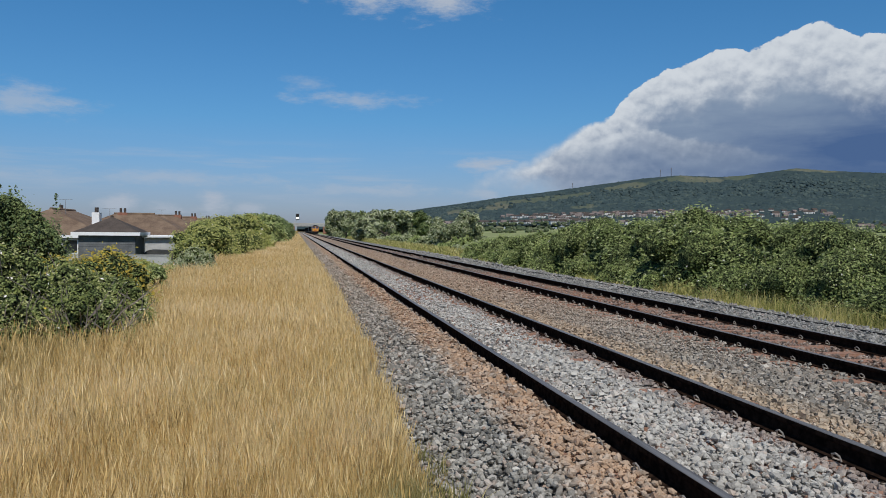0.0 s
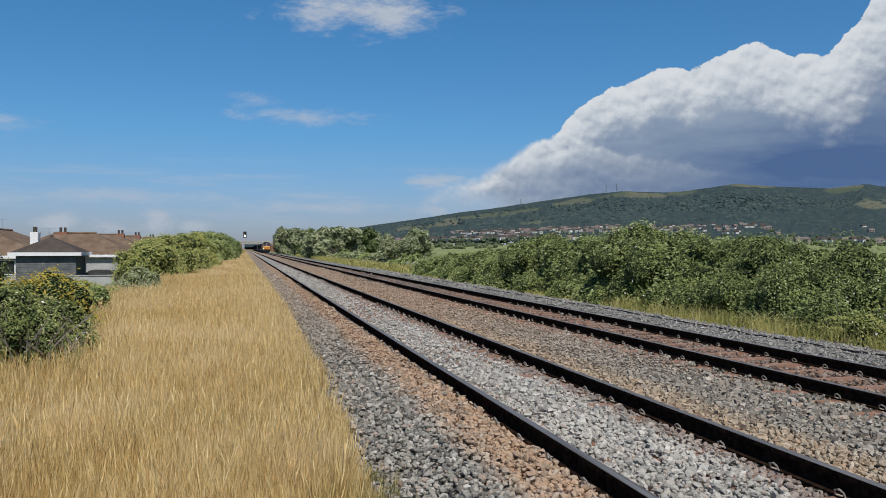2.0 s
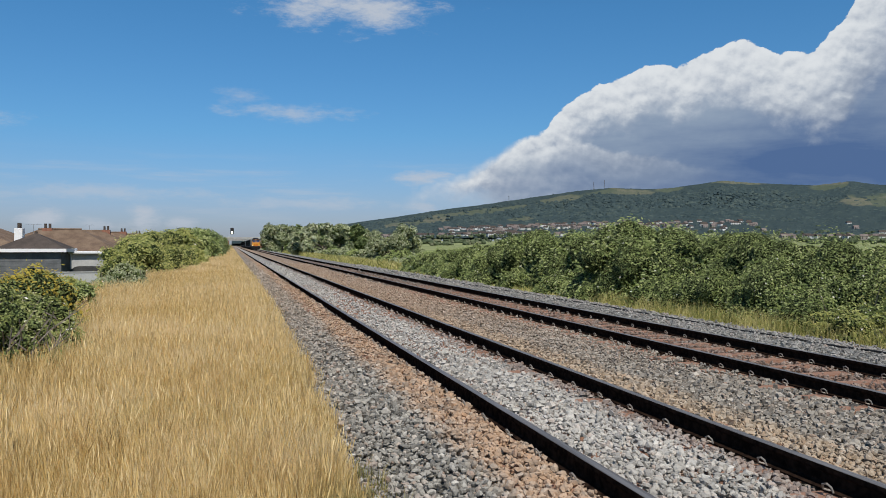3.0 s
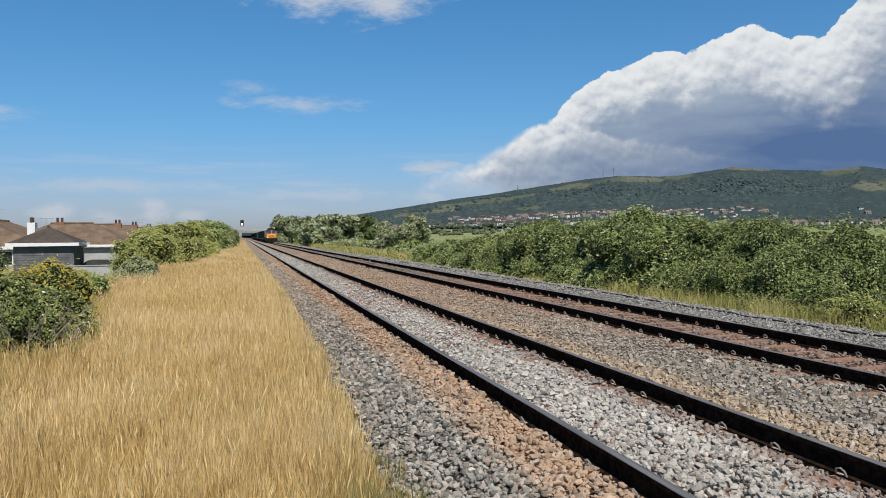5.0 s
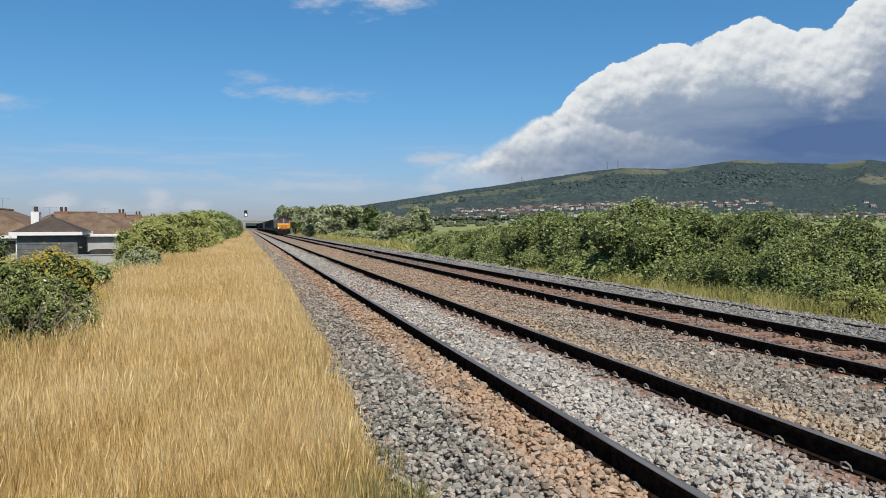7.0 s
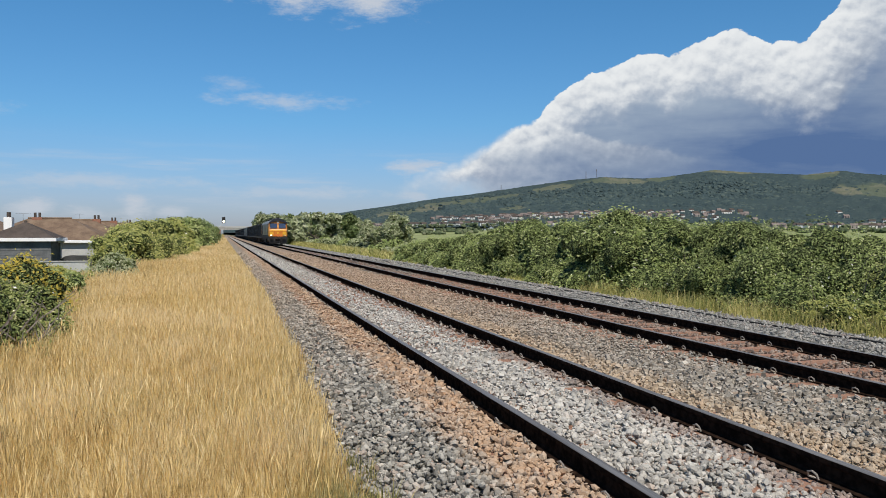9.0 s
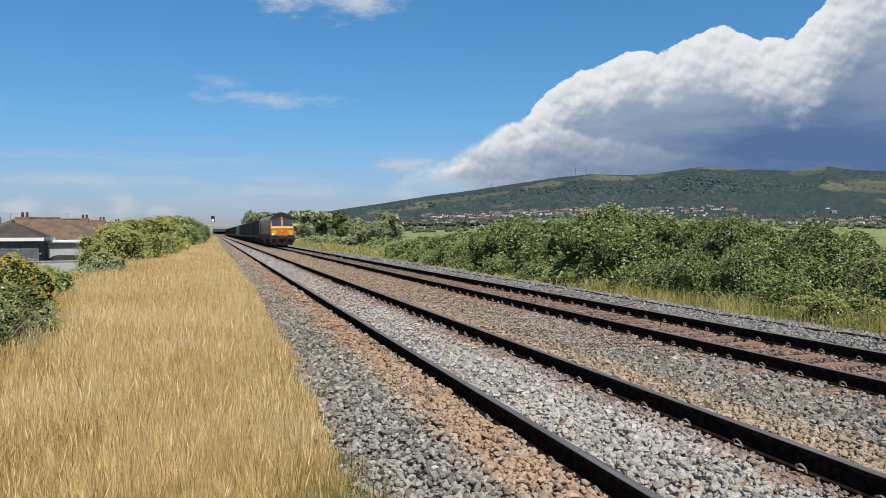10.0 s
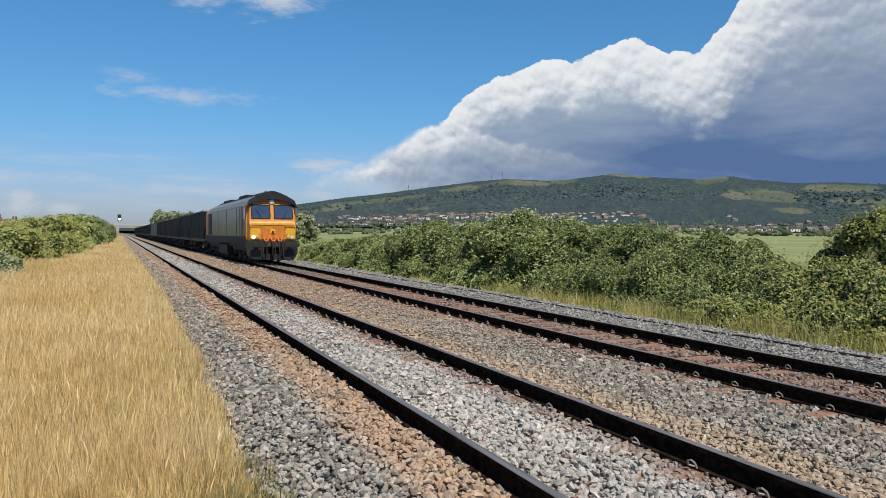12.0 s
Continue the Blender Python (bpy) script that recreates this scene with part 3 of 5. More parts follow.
def build_ballast():
    xs = np.linspace(0.5, 11.7, 90)
    ys = np.concatenate([np.linspace(-6, 50, 260), np.geomspace(51, 900, 60)])
    gx, gy = np.meshgrid(xs, ys)
    v = np.stack([gx, gy, ballast_top(gx, gy) + np.interp(gy, [2.5, 4.0, 24.0, 34.0, 62.0, 74.0], [0.012, -0.055, -0.055, -0.03, -0.03, 0.012])], -1).reshape(-1, 3)
    nx, ny = len(xs), len(ys)
    i = (np.arange(ny - 1)[:, None] * nx + np.arange(nx - 1)).ravel()
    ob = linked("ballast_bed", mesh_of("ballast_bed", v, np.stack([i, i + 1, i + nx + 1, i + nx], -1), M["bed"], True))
    tagged(ob, "bed of grey stone ballast under two railway tracks", "ballast", kind="structure")
    rs = np.random.RandomState(5)
    cube = np.array([(-1, -1, -1), (1, -1, -1), (1, 1, -1), (-1, 1, -1), (-1, -1, 1), (1, -1, 1), (1, 1, 1), (-1, 1, 1)], float) * 0.72
    cube_faces = np.array([(0, 3, 2), (0, 2, 1), (4, 5, 6), (4, 6, 7), (0, 1, 5), (0, 5, 4), (1, 2, 6), (1, 6, 5), (2, 3, 7), (2, 7, 6), (3, 0, 4), (3, 4, 7)])
    g = 1.618
    round_stone = np.array([(-1, g, 0), (1, g, 0), (-1, -g, 0), (1, -g, 0), (0, -1, g), (0, 1, g), (0, -1, -g), (0, 1, -g), (g, 0, -1), (g, 0, 1), (-g, 0, -1), (-g, 0, 1)]) / 1.9
    gem = np.array([(1, 0, 0), (0, 1, 0), (-1, 0, 0), (0, -1, 0), (0, 0, 1), (0, 0, -1)], float)
    gem_faces = np.array([(0, 1, 4), (1, 2, 4), (2, 3, 4), (3, 0, 4), (1, 0, 5), (2, 1, 5), (3, 2, 5), (0, 3, 5)])
    verts, faces, base = [], [], 0
    for r0, r1, per, lo, hi in ((4.0, 7.6, 1150, 0.016, 0.032), (7.6, 11.0, 760, 0.018, 0.034), (11.0, 18.0, 400, 0.02, 0.037), (18.0, 36.0, 120, 0.025, 0.047), (36.0, 72.0, 30, 0.045, 0.075)):
        shape, tri = (round_stone, BALL_FACES) if r1 < 8 else (cube, cube_faces) if r1 < 12 else (gem, gem_faces)
        k = int(per * 10.9 * r1)
        x, y = rs.uniform(0.75, 11.65, k), rs.uniform(0.0, r1, k)
        r = np.hypot(x, y)
        keep = (r >= r0) & (r < r1) & (x > 0.95 + 0.12 * smooth_noise(y * 1.5, y * 0.0, 2)) & (x < y * 1.38 + 0.8)
        for rx in (2.363, 3.868, 6.708, 8.213):
            keep &= np.abs(x - rx) > 0.07
        # sleeper ends and tops show through at some places
        bare = (np.abs(((y - 0.46) / 0.65 + 0.5) % 1.0 - 0.5) < 0.2) & (((x > 3.4) & (x < 3.85)) | ((x > 6.2) & (x < 8.35)))
        bare &= smooth_noise(x * 1.5 + 40, y * 1.5, 15) > np.where(x < 5, 0.25, -0.25)
        keep &= ~(bare & (rs.uniform(0, 1, k) < 0.9))
        x, y = x[keep], y[keep]
        k = len(x)
        s = rs.uniform(lo, hi, k) * rs.uniform(0.7, 1.3, k)
        d = s[:, None] * rs.uniform(0.6, 1.35, (k, 3)) * np.array([1.0, 1.0, 0.78])
        q = shape[None] * d[:, None, :] * rs.uniform(0.5, 1.22, (k, len(shape), 3))
        a, b = rs.uniform(0, 6.28, k), rs.normal(0, 0.55, k)
        ca, sa, cb, sb = np.cos(a), np.sin(a), np.cos(b), np.sin(b)
        q = np.stack([q[..., 0], q[..., 1] * cb[:, None] - q[..., 2] * sb[:, None], q[..., 1] * sb[:, None] + q[..., 2] * cb[:, None]], -1)
        q = np.stack([q[..., 0] * ca[:, None] - q[..., 1] * sa[:, None], q[..., 0] * sa[:, None] + q[..., 1] * ca[:, None], q[..., 2]], -1)
        q += np.stack([x, y, ballast_top(x, y) + s * rs.uniform(-1.1, 1.1, k)], -1)[:, None, :]
        verts.append(q.reshape(-1, 3))
        faces.append((tri[None] + (np.arange(k) * len(shape))[:, None, None] + base).reshape(-1, 3))
        base += k * len(shape)
    ob = linked("ballast_stones", mesh_of("ballast_stones", np.concatenate(verts), np.concatenate(faces), M["ballast"]))
    tagged(ob, "loose angular grey ballast stones stained with rust", "ballast", kind="stuff")


def blades(rs, x, y, z, h, w, lean, heads=None):
    """Grass blades as bent tapering strips, seed heads on top of the tall ones."""
    k = len(x)
    a, d = rs.uniform(0, 6.28, k), rs.uniform(0, 6.28, k)
    bend = h * rs.uniform(0.05, lean, k)
    wx, wy = np.cos(a) * w / 2, np.sin(a) * w / 2
    bx, by = np.cos(d) * bend, np.sin(d) * bend

    def row(f, wide):
        c = np.stack([x + bx * f * f, y + by * f * f, z + h * f * (1 - 0.12 * f)], -1)
        o = np.stack([wx * wide, wy * wide, np.zeros(k)], -1)
        return c - o, c + o
    b0, b1 = row(0.0, 1.0)
    m0, m1 = row(0.55, 0.8)
    tip, _ = row(1.0, 0.0)
    v = np.stack([b0, b1, m0, m1, tip], 1).reshape(-1, 3)
    f = np.array([(0, 1, 3), (0, 3, 2), (2, 3, 4)])
    f = (f[None] + (np.arange(k) * 5)[:, None, None]).reshape(-1, 3)
    if heads is None:
        return v, f
    s = np.nonzero(h > np.quantile(h, 0.4))[0][::3]
    q = []
    for part_f, wide in ((0.8, 0.3), (0.9, 1.45), (1.05, 0.2)):
        l, r = row(part_f, wide)
        q += [l[s], r[s]]
    v2 = np.stack(q, 1).reshape(-1, 3)
    f2 = np.array([(0, 1, 3), (0, 3, 2), (2, 3, 5), (2, 5, 4)])
    f2 = (f2[None] + (np.arange(len(s)) * 6)[:, None, None]).reshape(-1, 3)
    heads.append((v2, f2))
    return v, f


def joined(name, chunks, mat, label, category):
    base, vs, fs = 0, [], []
    for v, f in chunks:
        vs.append(v)
        fs.append(f + base)
        base += len(v)
    ob = linked(name, mesh_of(name, np.concatenate(vs), np.concatenate(fs), mat))
    return tagged(ob, label, category, kind="stuff")


def grass_edge(y):
    return np.interp(y, [3, 6, 10, 15, 24, 47, 90, 300], [0.78, 0.92, 1.08, 1.15, 1.3, 1.35, 1.2, 1.0]) + 0.2 * smooth_noise(y * 2.0, y * 0, 4) + 0.07 * smooth_noise(y * 7.0, y * 0, 24)


def build_grass():
    rs = np.random.RandomState(11)
    chunks, heads = [], []
    for y0, y1, x0, per, h0, h1, w in ((2.4, 6.0, -3.2, 3600, 0.10, 0.57, 0.0042), (6.0, 11.0, -3.6, 2400, 0.12, 0.58, 0.0052), (11.0, 20.0, -4.6, 1300, 0.14, 0.58, 0.0062), (20.0, 42.0, -5.6, 520, 0.22, 0.55, 0.0095), (42.0, 110.0, -4.0, 150, 0.28, 0.5, 0.026), (110.0, 300.0, -2.5, 22, 0.28, 0.5, 0.1)):
        k = int(per * (1.3 - x0) * (y1 - y0))
        x, y = rs.uniform(x0, 1.45, k), rs.uniform(y0, y1, k)
        thick = smooth_noise(x * 2.5, y * 2.5, 9)
        keep = (x < grass_edge(y) + 0.07 * rs.normal(0, 1, k) + 0.12 * smooth_noise(x * 6.0, y * 6.0, 14)) & (rs.uniform(-1.6, 0.4, k) < thick)
        keep &= (np.hypot(x, y) > 3.6) & (x > -0.37 * y - 0.3)
        x, y, thick = x[keep], y[keep], thick[keep]
        h = rs.uniform(h0, h1, len(x)) * (1 + 0.16 * smooth_noise(x * 1.1, y * 1.1, 12) + 0.24 * smooth_noise(x * 4.0, y * 4.0, 13)) * np.clip((grass_edge(y) - x) / 0.5 + 0.45, 0.35, 1)
        chunks.append(blades(rs, x, y, height(x, y) - 0.02, h, w * rs.uniform(0.6, 1.4, len(x)), 0.21, heads if y0 < 40 else None))
    joined("dry_grass", chunks, M["grass"], "tall dry golden grass with seed heads beside the track", "grass")
    joined("grass_seed_heads", heads, M["seed"], "pale ripe seed heads above the dry grass", "grass")
    k = 5200
    x, y = rs.uniform(-0.1, 1.05, k), rs.uniform(4.2, 6.6, k)
    keep = smooth_noise(x * 3.0, y * 3.0, 41) + 0.8 * (x - 0.45) - 0.55 * (y - 5.0) > 0.42
    x, y = x[keep], y[keep]
    joined("green_weeds", [blades(rs, x, y, height(x, y) - 0.02 + np.clip(x - 0.7, 0, 0.35) * 0.5, rs.uniform(0.05, 0.26, len(x)), 0.007 * rs.uniform(0.6, 1.5, len(x)), 0.9)], M["foot_weed"], "short green weeds between dry grass and ballast", "weeds")
    chunks = []
    for y0, y1, x0, x1, per, h0, h1, w in ((6.5, 24.0, 10.9, 12.9, 380, 0.2, 0.72, 0.009), (24.0, 60.0, 11.8, 13.2, 160, 0.2, 0.5, 0.03), (60.0, 200.0, 11.9, 15.0, 60, 0.4, 1.1, 0.07)):
        k = int(per * (x1 - x0) * (y1 - y0))
        x, y = rs.uniform(x0, x1, k), rs.uniform(y0, y1, k)
        keep = (x > x0 + 0.4 + 0.4 * smooth_noise(y * 0.9, y * 0, 6)) & (rs.uniform(-1.3, 0.5, k) < smooth_noise(x * 1.6, y * 1.6, 19))
        x, y = x[keep], y[keep]
        h = rs.uniform(h0, h1, len(x)) * np.clip((x - x0) / 0.9, 0.3, 1)
        chunks.append(blades(rs, x, y, height(x, y) - 0.02, h, w * rs.uniform(0.6, 1.4, len(x)), 0.95))
    joined("verge_grass", chunks, M["verge"], "yellow-green long grass at the foot of the brambles", "grass")


# ---- track ----
def build_track(which, label):
    xl, xr, top = RAILS[which]
    mid = (xl + xr) / 2
    track = thing("railway_track", pose(mid, 0, top), label, "railway track", "railway tracks")
    half = [(0.035, -0.004), (0.037, -0.03), (0.034, -0.042), (0.011, -0.055), (0.009, -0.12), (0.02, -0.135), (0.07, -0.147), (0.07, -0.159)]
    outline = half + [(-a, b) for a, b in half[::-1]]
    for x in (xl - mid, xr - mid):
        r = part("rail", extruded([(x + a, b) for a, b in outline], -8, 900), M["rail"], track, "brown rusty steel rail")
        part("running_surface", extruded([(x - 0.034, -0.004), (x - 0.027, 0.0), (x + 0.027, 0.0), (x + 0.034, -0.004)], -8, 900), M["steel"], r, "polished top of the rail")
    sleeper = bpy.data.meshes.new("sleeper")
    bm = box(-1.28, 1.28, -0.13, 0.13, -0.37, -0.165, 0.02)
    bm.to_mesh(sleeper)
    bm.free()
    sleeper.materials.append(M["concrete"])
    pts = [(-0.06, 0.04, -0.145), (-0.105, 0.052, -0.13), (-0.125, 0.035, -0.095), (-0.128, -0.005, -0.08), (-0.122, -0.04, -0.095), (-0.112, -0.048, -0.13)]
    bm = tube(pts, 0.0075)
    clip = bpy.data.meshes.new("rail_clip")
    bm.to_mesh(clip)
    bm.free()
    clip.materials.append(M["clip"])
    for i in range(-2, 50):
        y = 0.46 + 0.65 * i
        s = linked("sleeper", sleeper, track)
        s.location = (0, y, 0)
        if 2 <= i < 48:
            for x in (xl - mid, xr - mid):
                for side in (1, -1):
                    if i > (24 if side == -1 else 34):
                        continue
                    c = linked("rail_clip", clip, track)
                    c.matrix_basis = pose(x, y, 0, 0, 0, 0 if side == 1 else 180)
    return track


# ---- plants ----
def leaf_quads(rs, c, out, size, flat=0.5):
    """Folded leaf shapes at the places c, facing roughly along out."""
    k = len(c)
    nrm = out + rs.normal(0, flat, (k, 3))
    nrm /= np.linalg.norm(nrm, axis=1)[:, None] + 1e-9
    t = np.cross(nrm, rs.normal(0, 1, (k, 3)))
    t /= np.linalg.norm(t, axis=1)[:, None] + 1e-9
    b = np.cross(nrm, t)
    s = (size * rs.uniform(0.55, 1.3, k))[:, None]
    v = np.stack([c - t * s, c + b * s * 0.48 + nrm * s * 0.18, c + t * s, c - b * s * 0.48 + nrm * s * 0.18], 1).reshape(-1, 3)
    i = np.arange(k) * 4
    return v, np.concatenate([np.stack([i, i + 1, i + 2], -1), np.stack([i, i + 2, i + 3], -1)])


def lumps_of(rs, rx, ry, h, count, low=0.1):
    """Balls that fill a rounded mound."""
    out = []
    for _ in range(count):
        a, r = rs.uniform(0, 6.28), math.sqrt(rs.uniform(0, 1))
        x, y = math.cos(a) * r * rx * 0.8, math.sin(a) * r * ry * 0.8
        top = h * (1 - 0.75 * r * r)
        rad = rs.uniform(0.16, 0.36) * min(rx, ry, h)
        out.append((x, y, rs.uniform(low, max(low + 0.05, top - rad * 0.6)), rad))
    for _ in range(max(3, count // 4)):
        a, r = rs.uniform(0, 6.28), math.sqrt(rs.uniform(0, 0.5))
        rad = rs.uniform(0.16, 0.3) * min(rx, ry, h)
        out.append((math.cos(a) * r * rx, math.sin(a) * r * ry, h * (1 - 0.6 * r * r) - rad * rs.uniform(0.5, 1.1), rad))
    return np.array(out)


def bush(name, seed, x, y, rx, ry, h, leaves, size, mat, label, category="bush", flowers=0, group="", flower_mat="blossom", twigs=0, count=44, shoots=0, slope=False):
    rs = np.random.RandomState(seed)
    ob = thing(name, pose(x, y, float(height(x, y)) - 0.02), label, category, group)
    lumps = lumps_of(rs, rx, ry, h, count)
    if slope:
        lumps[:, 2] *= np.interp(lumps[:, 0] / rx, [-0.85, 0.1], [0.4, 1.0])
    wgt = lumps[:, 3] ** 2
    pick = rs.choice(len(lumps), leaves, p=wgt / wgt.sum())
    d = rs.normal(0, 1, (leaves, 3))
    d[:, 2] = d[:, 2] * 0.9 + 0.25
    d /= np.linalg.norm(d, axis=1)[:, None]
    wob = 1 + 0.22 * smooth_noise(d[:, 0] * 3 + pick, d[:, 1] * 3 + d[:, 2] * 2, seed % 17)
    c = lumps[pick, :3] + d * (lumps[pick, 3] * wob * rs.uniform(0.84, 1.12, leaves))[:, None]
    c[:, 2] = np.maximum(c[:, 2], 0.02 + rs.uniform(0, 0.1, leaves))
    stray = rs.uniform(0, 1, leaves) < 0.035
    c[stray] += d[stray] * rs.uniform(0.05, 0.22, stray.sum())[:, None] * min(h, 1.5)
    if shoots:
        # upright sprays above the crown
        k = leaves // 6
        which, up = rs.randint(0, shoots, k), rs.uniform(0, 1, k)
        a, r = rs.uniform(0, 6.28, shoots), np.sqrt(rs.uniform(0, 0.7, shoots))
        top = h * (1.0 - 0.45 * r * r) * rs.uniform(0.98, 1.3, shoots)
        lean = rs.normal(0, 0.12, (shoots, 2))
        wide = 0.13 * (1.05 - up)[:, None] * rs.normal(0, 1, (k, 2))
        c[:k, :2] = np.stack([np.cos(a) * r * rx, np.sin(a) * r * ry], -1)[which] + lean[which] * up[:, None] + wide
        c[:k, 2] = top[which] * (0.6 + 0.4 * up)
    v, f = leaf_quads(rs, c, d * 0.42 + np.array([0, -0.5, 0.8]), size, 0.38)
    tagged(linked("foliage", mesh_of("foliage", v, f, M[mat]), ob), kind="stuff")
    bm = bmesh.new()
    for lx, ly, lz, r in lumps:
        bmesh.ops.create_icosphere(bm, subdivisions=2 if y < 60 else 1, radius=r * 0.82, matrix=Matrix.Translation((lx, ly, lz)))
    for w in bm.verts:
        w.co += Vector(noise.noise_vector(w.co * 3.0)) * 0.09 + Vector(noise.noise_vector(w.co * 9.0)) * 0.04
    tagged(part("leaf_core", bm, M["core"], ob, "leaf-patterned filling inside, shade painted into its gaps"), kind="stuff")
    if flowers:
        i = rs.choice(leaves, flowers, replace=False)
        v, f = leaf_quads(rs, c[i] + d[i] * size * 0.7, d[i] + np.array([0, -0.4, 0.4]), np.full(flowers, max(0.026, size * 0.5)))
        tagged(linked("blossom", mesh_of("blossom", v, f, M[flower_mat]), ob, "small pale blossoms" if flower_mat == "blossom" else "yellow flower heads"), kind="stuff")
    if twigs:
        bm = bmesh.new()
        for _ in range(twigs):
            a = rs.uniform(0, 6.28)
            p = Vector((math.cos(a) * rx * 0.8 * rs.uniform(0.2, 1), math.sin(a) * ry * 0.8 * rs.uniform(0.2, 1), h * rs.uniform(0.1, 0.6)))
            q = p + Vector((rs.normal(0, 0.25), rs.normal(0, 0.25) - 0.1, rs.uniform(0.25, 0.6))) * min(1.2, h * 0.7)
            rod(p, q, 0.011, 5, bm, 0.004)
        tagged(part("bare_growth", bm, M["twig"], ob, "bare grey stems"), kind="stuff")
    return ob


def tree(name, seed, x, y, rx, ry, h, leaves, size, mat, label, trunk=0.3):
    """Trunk, limbs and a crown of leaf clumps with gaps."""
    rs = np.random.RandomState(seed)
    ob = thing(name, pose(x, y, float(height(x, y)) - 0.1), label, "tree")
    bm = rod((0, 0, -0.2), (0.1, 0, h * 0.55), trunk, 8, None, trunk * 0.5)
    tips = []
    for i in range(9):
        a = i * 2.4 + rs.uniform(-0.4, 0.4)
        r = rs.uniform(0.45, 0.85)
        tip = Vector((math.cos(a) * rx * r, math.sin(a) * ry * r, h * rs.uniform(0.45, 0.85)))
        rod((0.05, 0, h * rs.uniform(0.2, 0.5)), tip, trunk * 0.4, 5, bm, trunk * 0.12)
        tips.append(tip)
    part("trunk", bm, M["bark"], ob, "grey-brown trunk and limbs")
    lumps = [(t.x, t.y, t.z, rs.uniform(0.22, 0.36) * min(rx, h * 0.5)) for t in tips]
    for _ in range(26):
        a, e = rs.uniform(0, 6.28), rs.uniform(0.12, 1.0)
        r = math.sqrt(max(0.0, 1 - (e - 0.42) ** 2 / 0.36)) * rs.uniform(0.4, 0.95)
        rad = rs.uniform(0.14, 0.30) * min(rx, h * 0.6)
        lumps.append((math.cos(a) * rx * r, math.sin(a) * ry * r, max(0.3, h * e - rad * 0.6), rad))
    lumps = np.array(lumps)
    pick = rs.choice(len(lumps), leaves, p=lumps[:, 3] ** 2 / (lumps[:, 3] ** 2).sum())
    d = rs.normal(0, 1, (leaves, 3))
    d /= np.linalg.norm(d, axis=1)[:, None]
    c = lumps[pick, :3] + d * (lumps[pick, 3] * rs.uniform(0.7, 1.12, leaves))[:, None]
    v, f = leaf_quads(rs, c, d * 0.7 + np.array([0, 0, 0.5]), size)
    crown = linked("crown", mesh_of("crown", v, f, M[mat]), ob)
    tagged(crown, kind="stuff")
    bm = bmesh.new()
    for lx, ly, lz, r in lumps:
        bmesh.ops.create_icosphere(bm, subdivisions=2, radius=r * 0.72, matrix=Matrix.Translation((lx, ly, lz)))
    tagged(part("crown_core", bm, M["core"], ob, "leaf-patterned filling of the crown, shade painted into its gaps"), kind="stuff")
    return ob


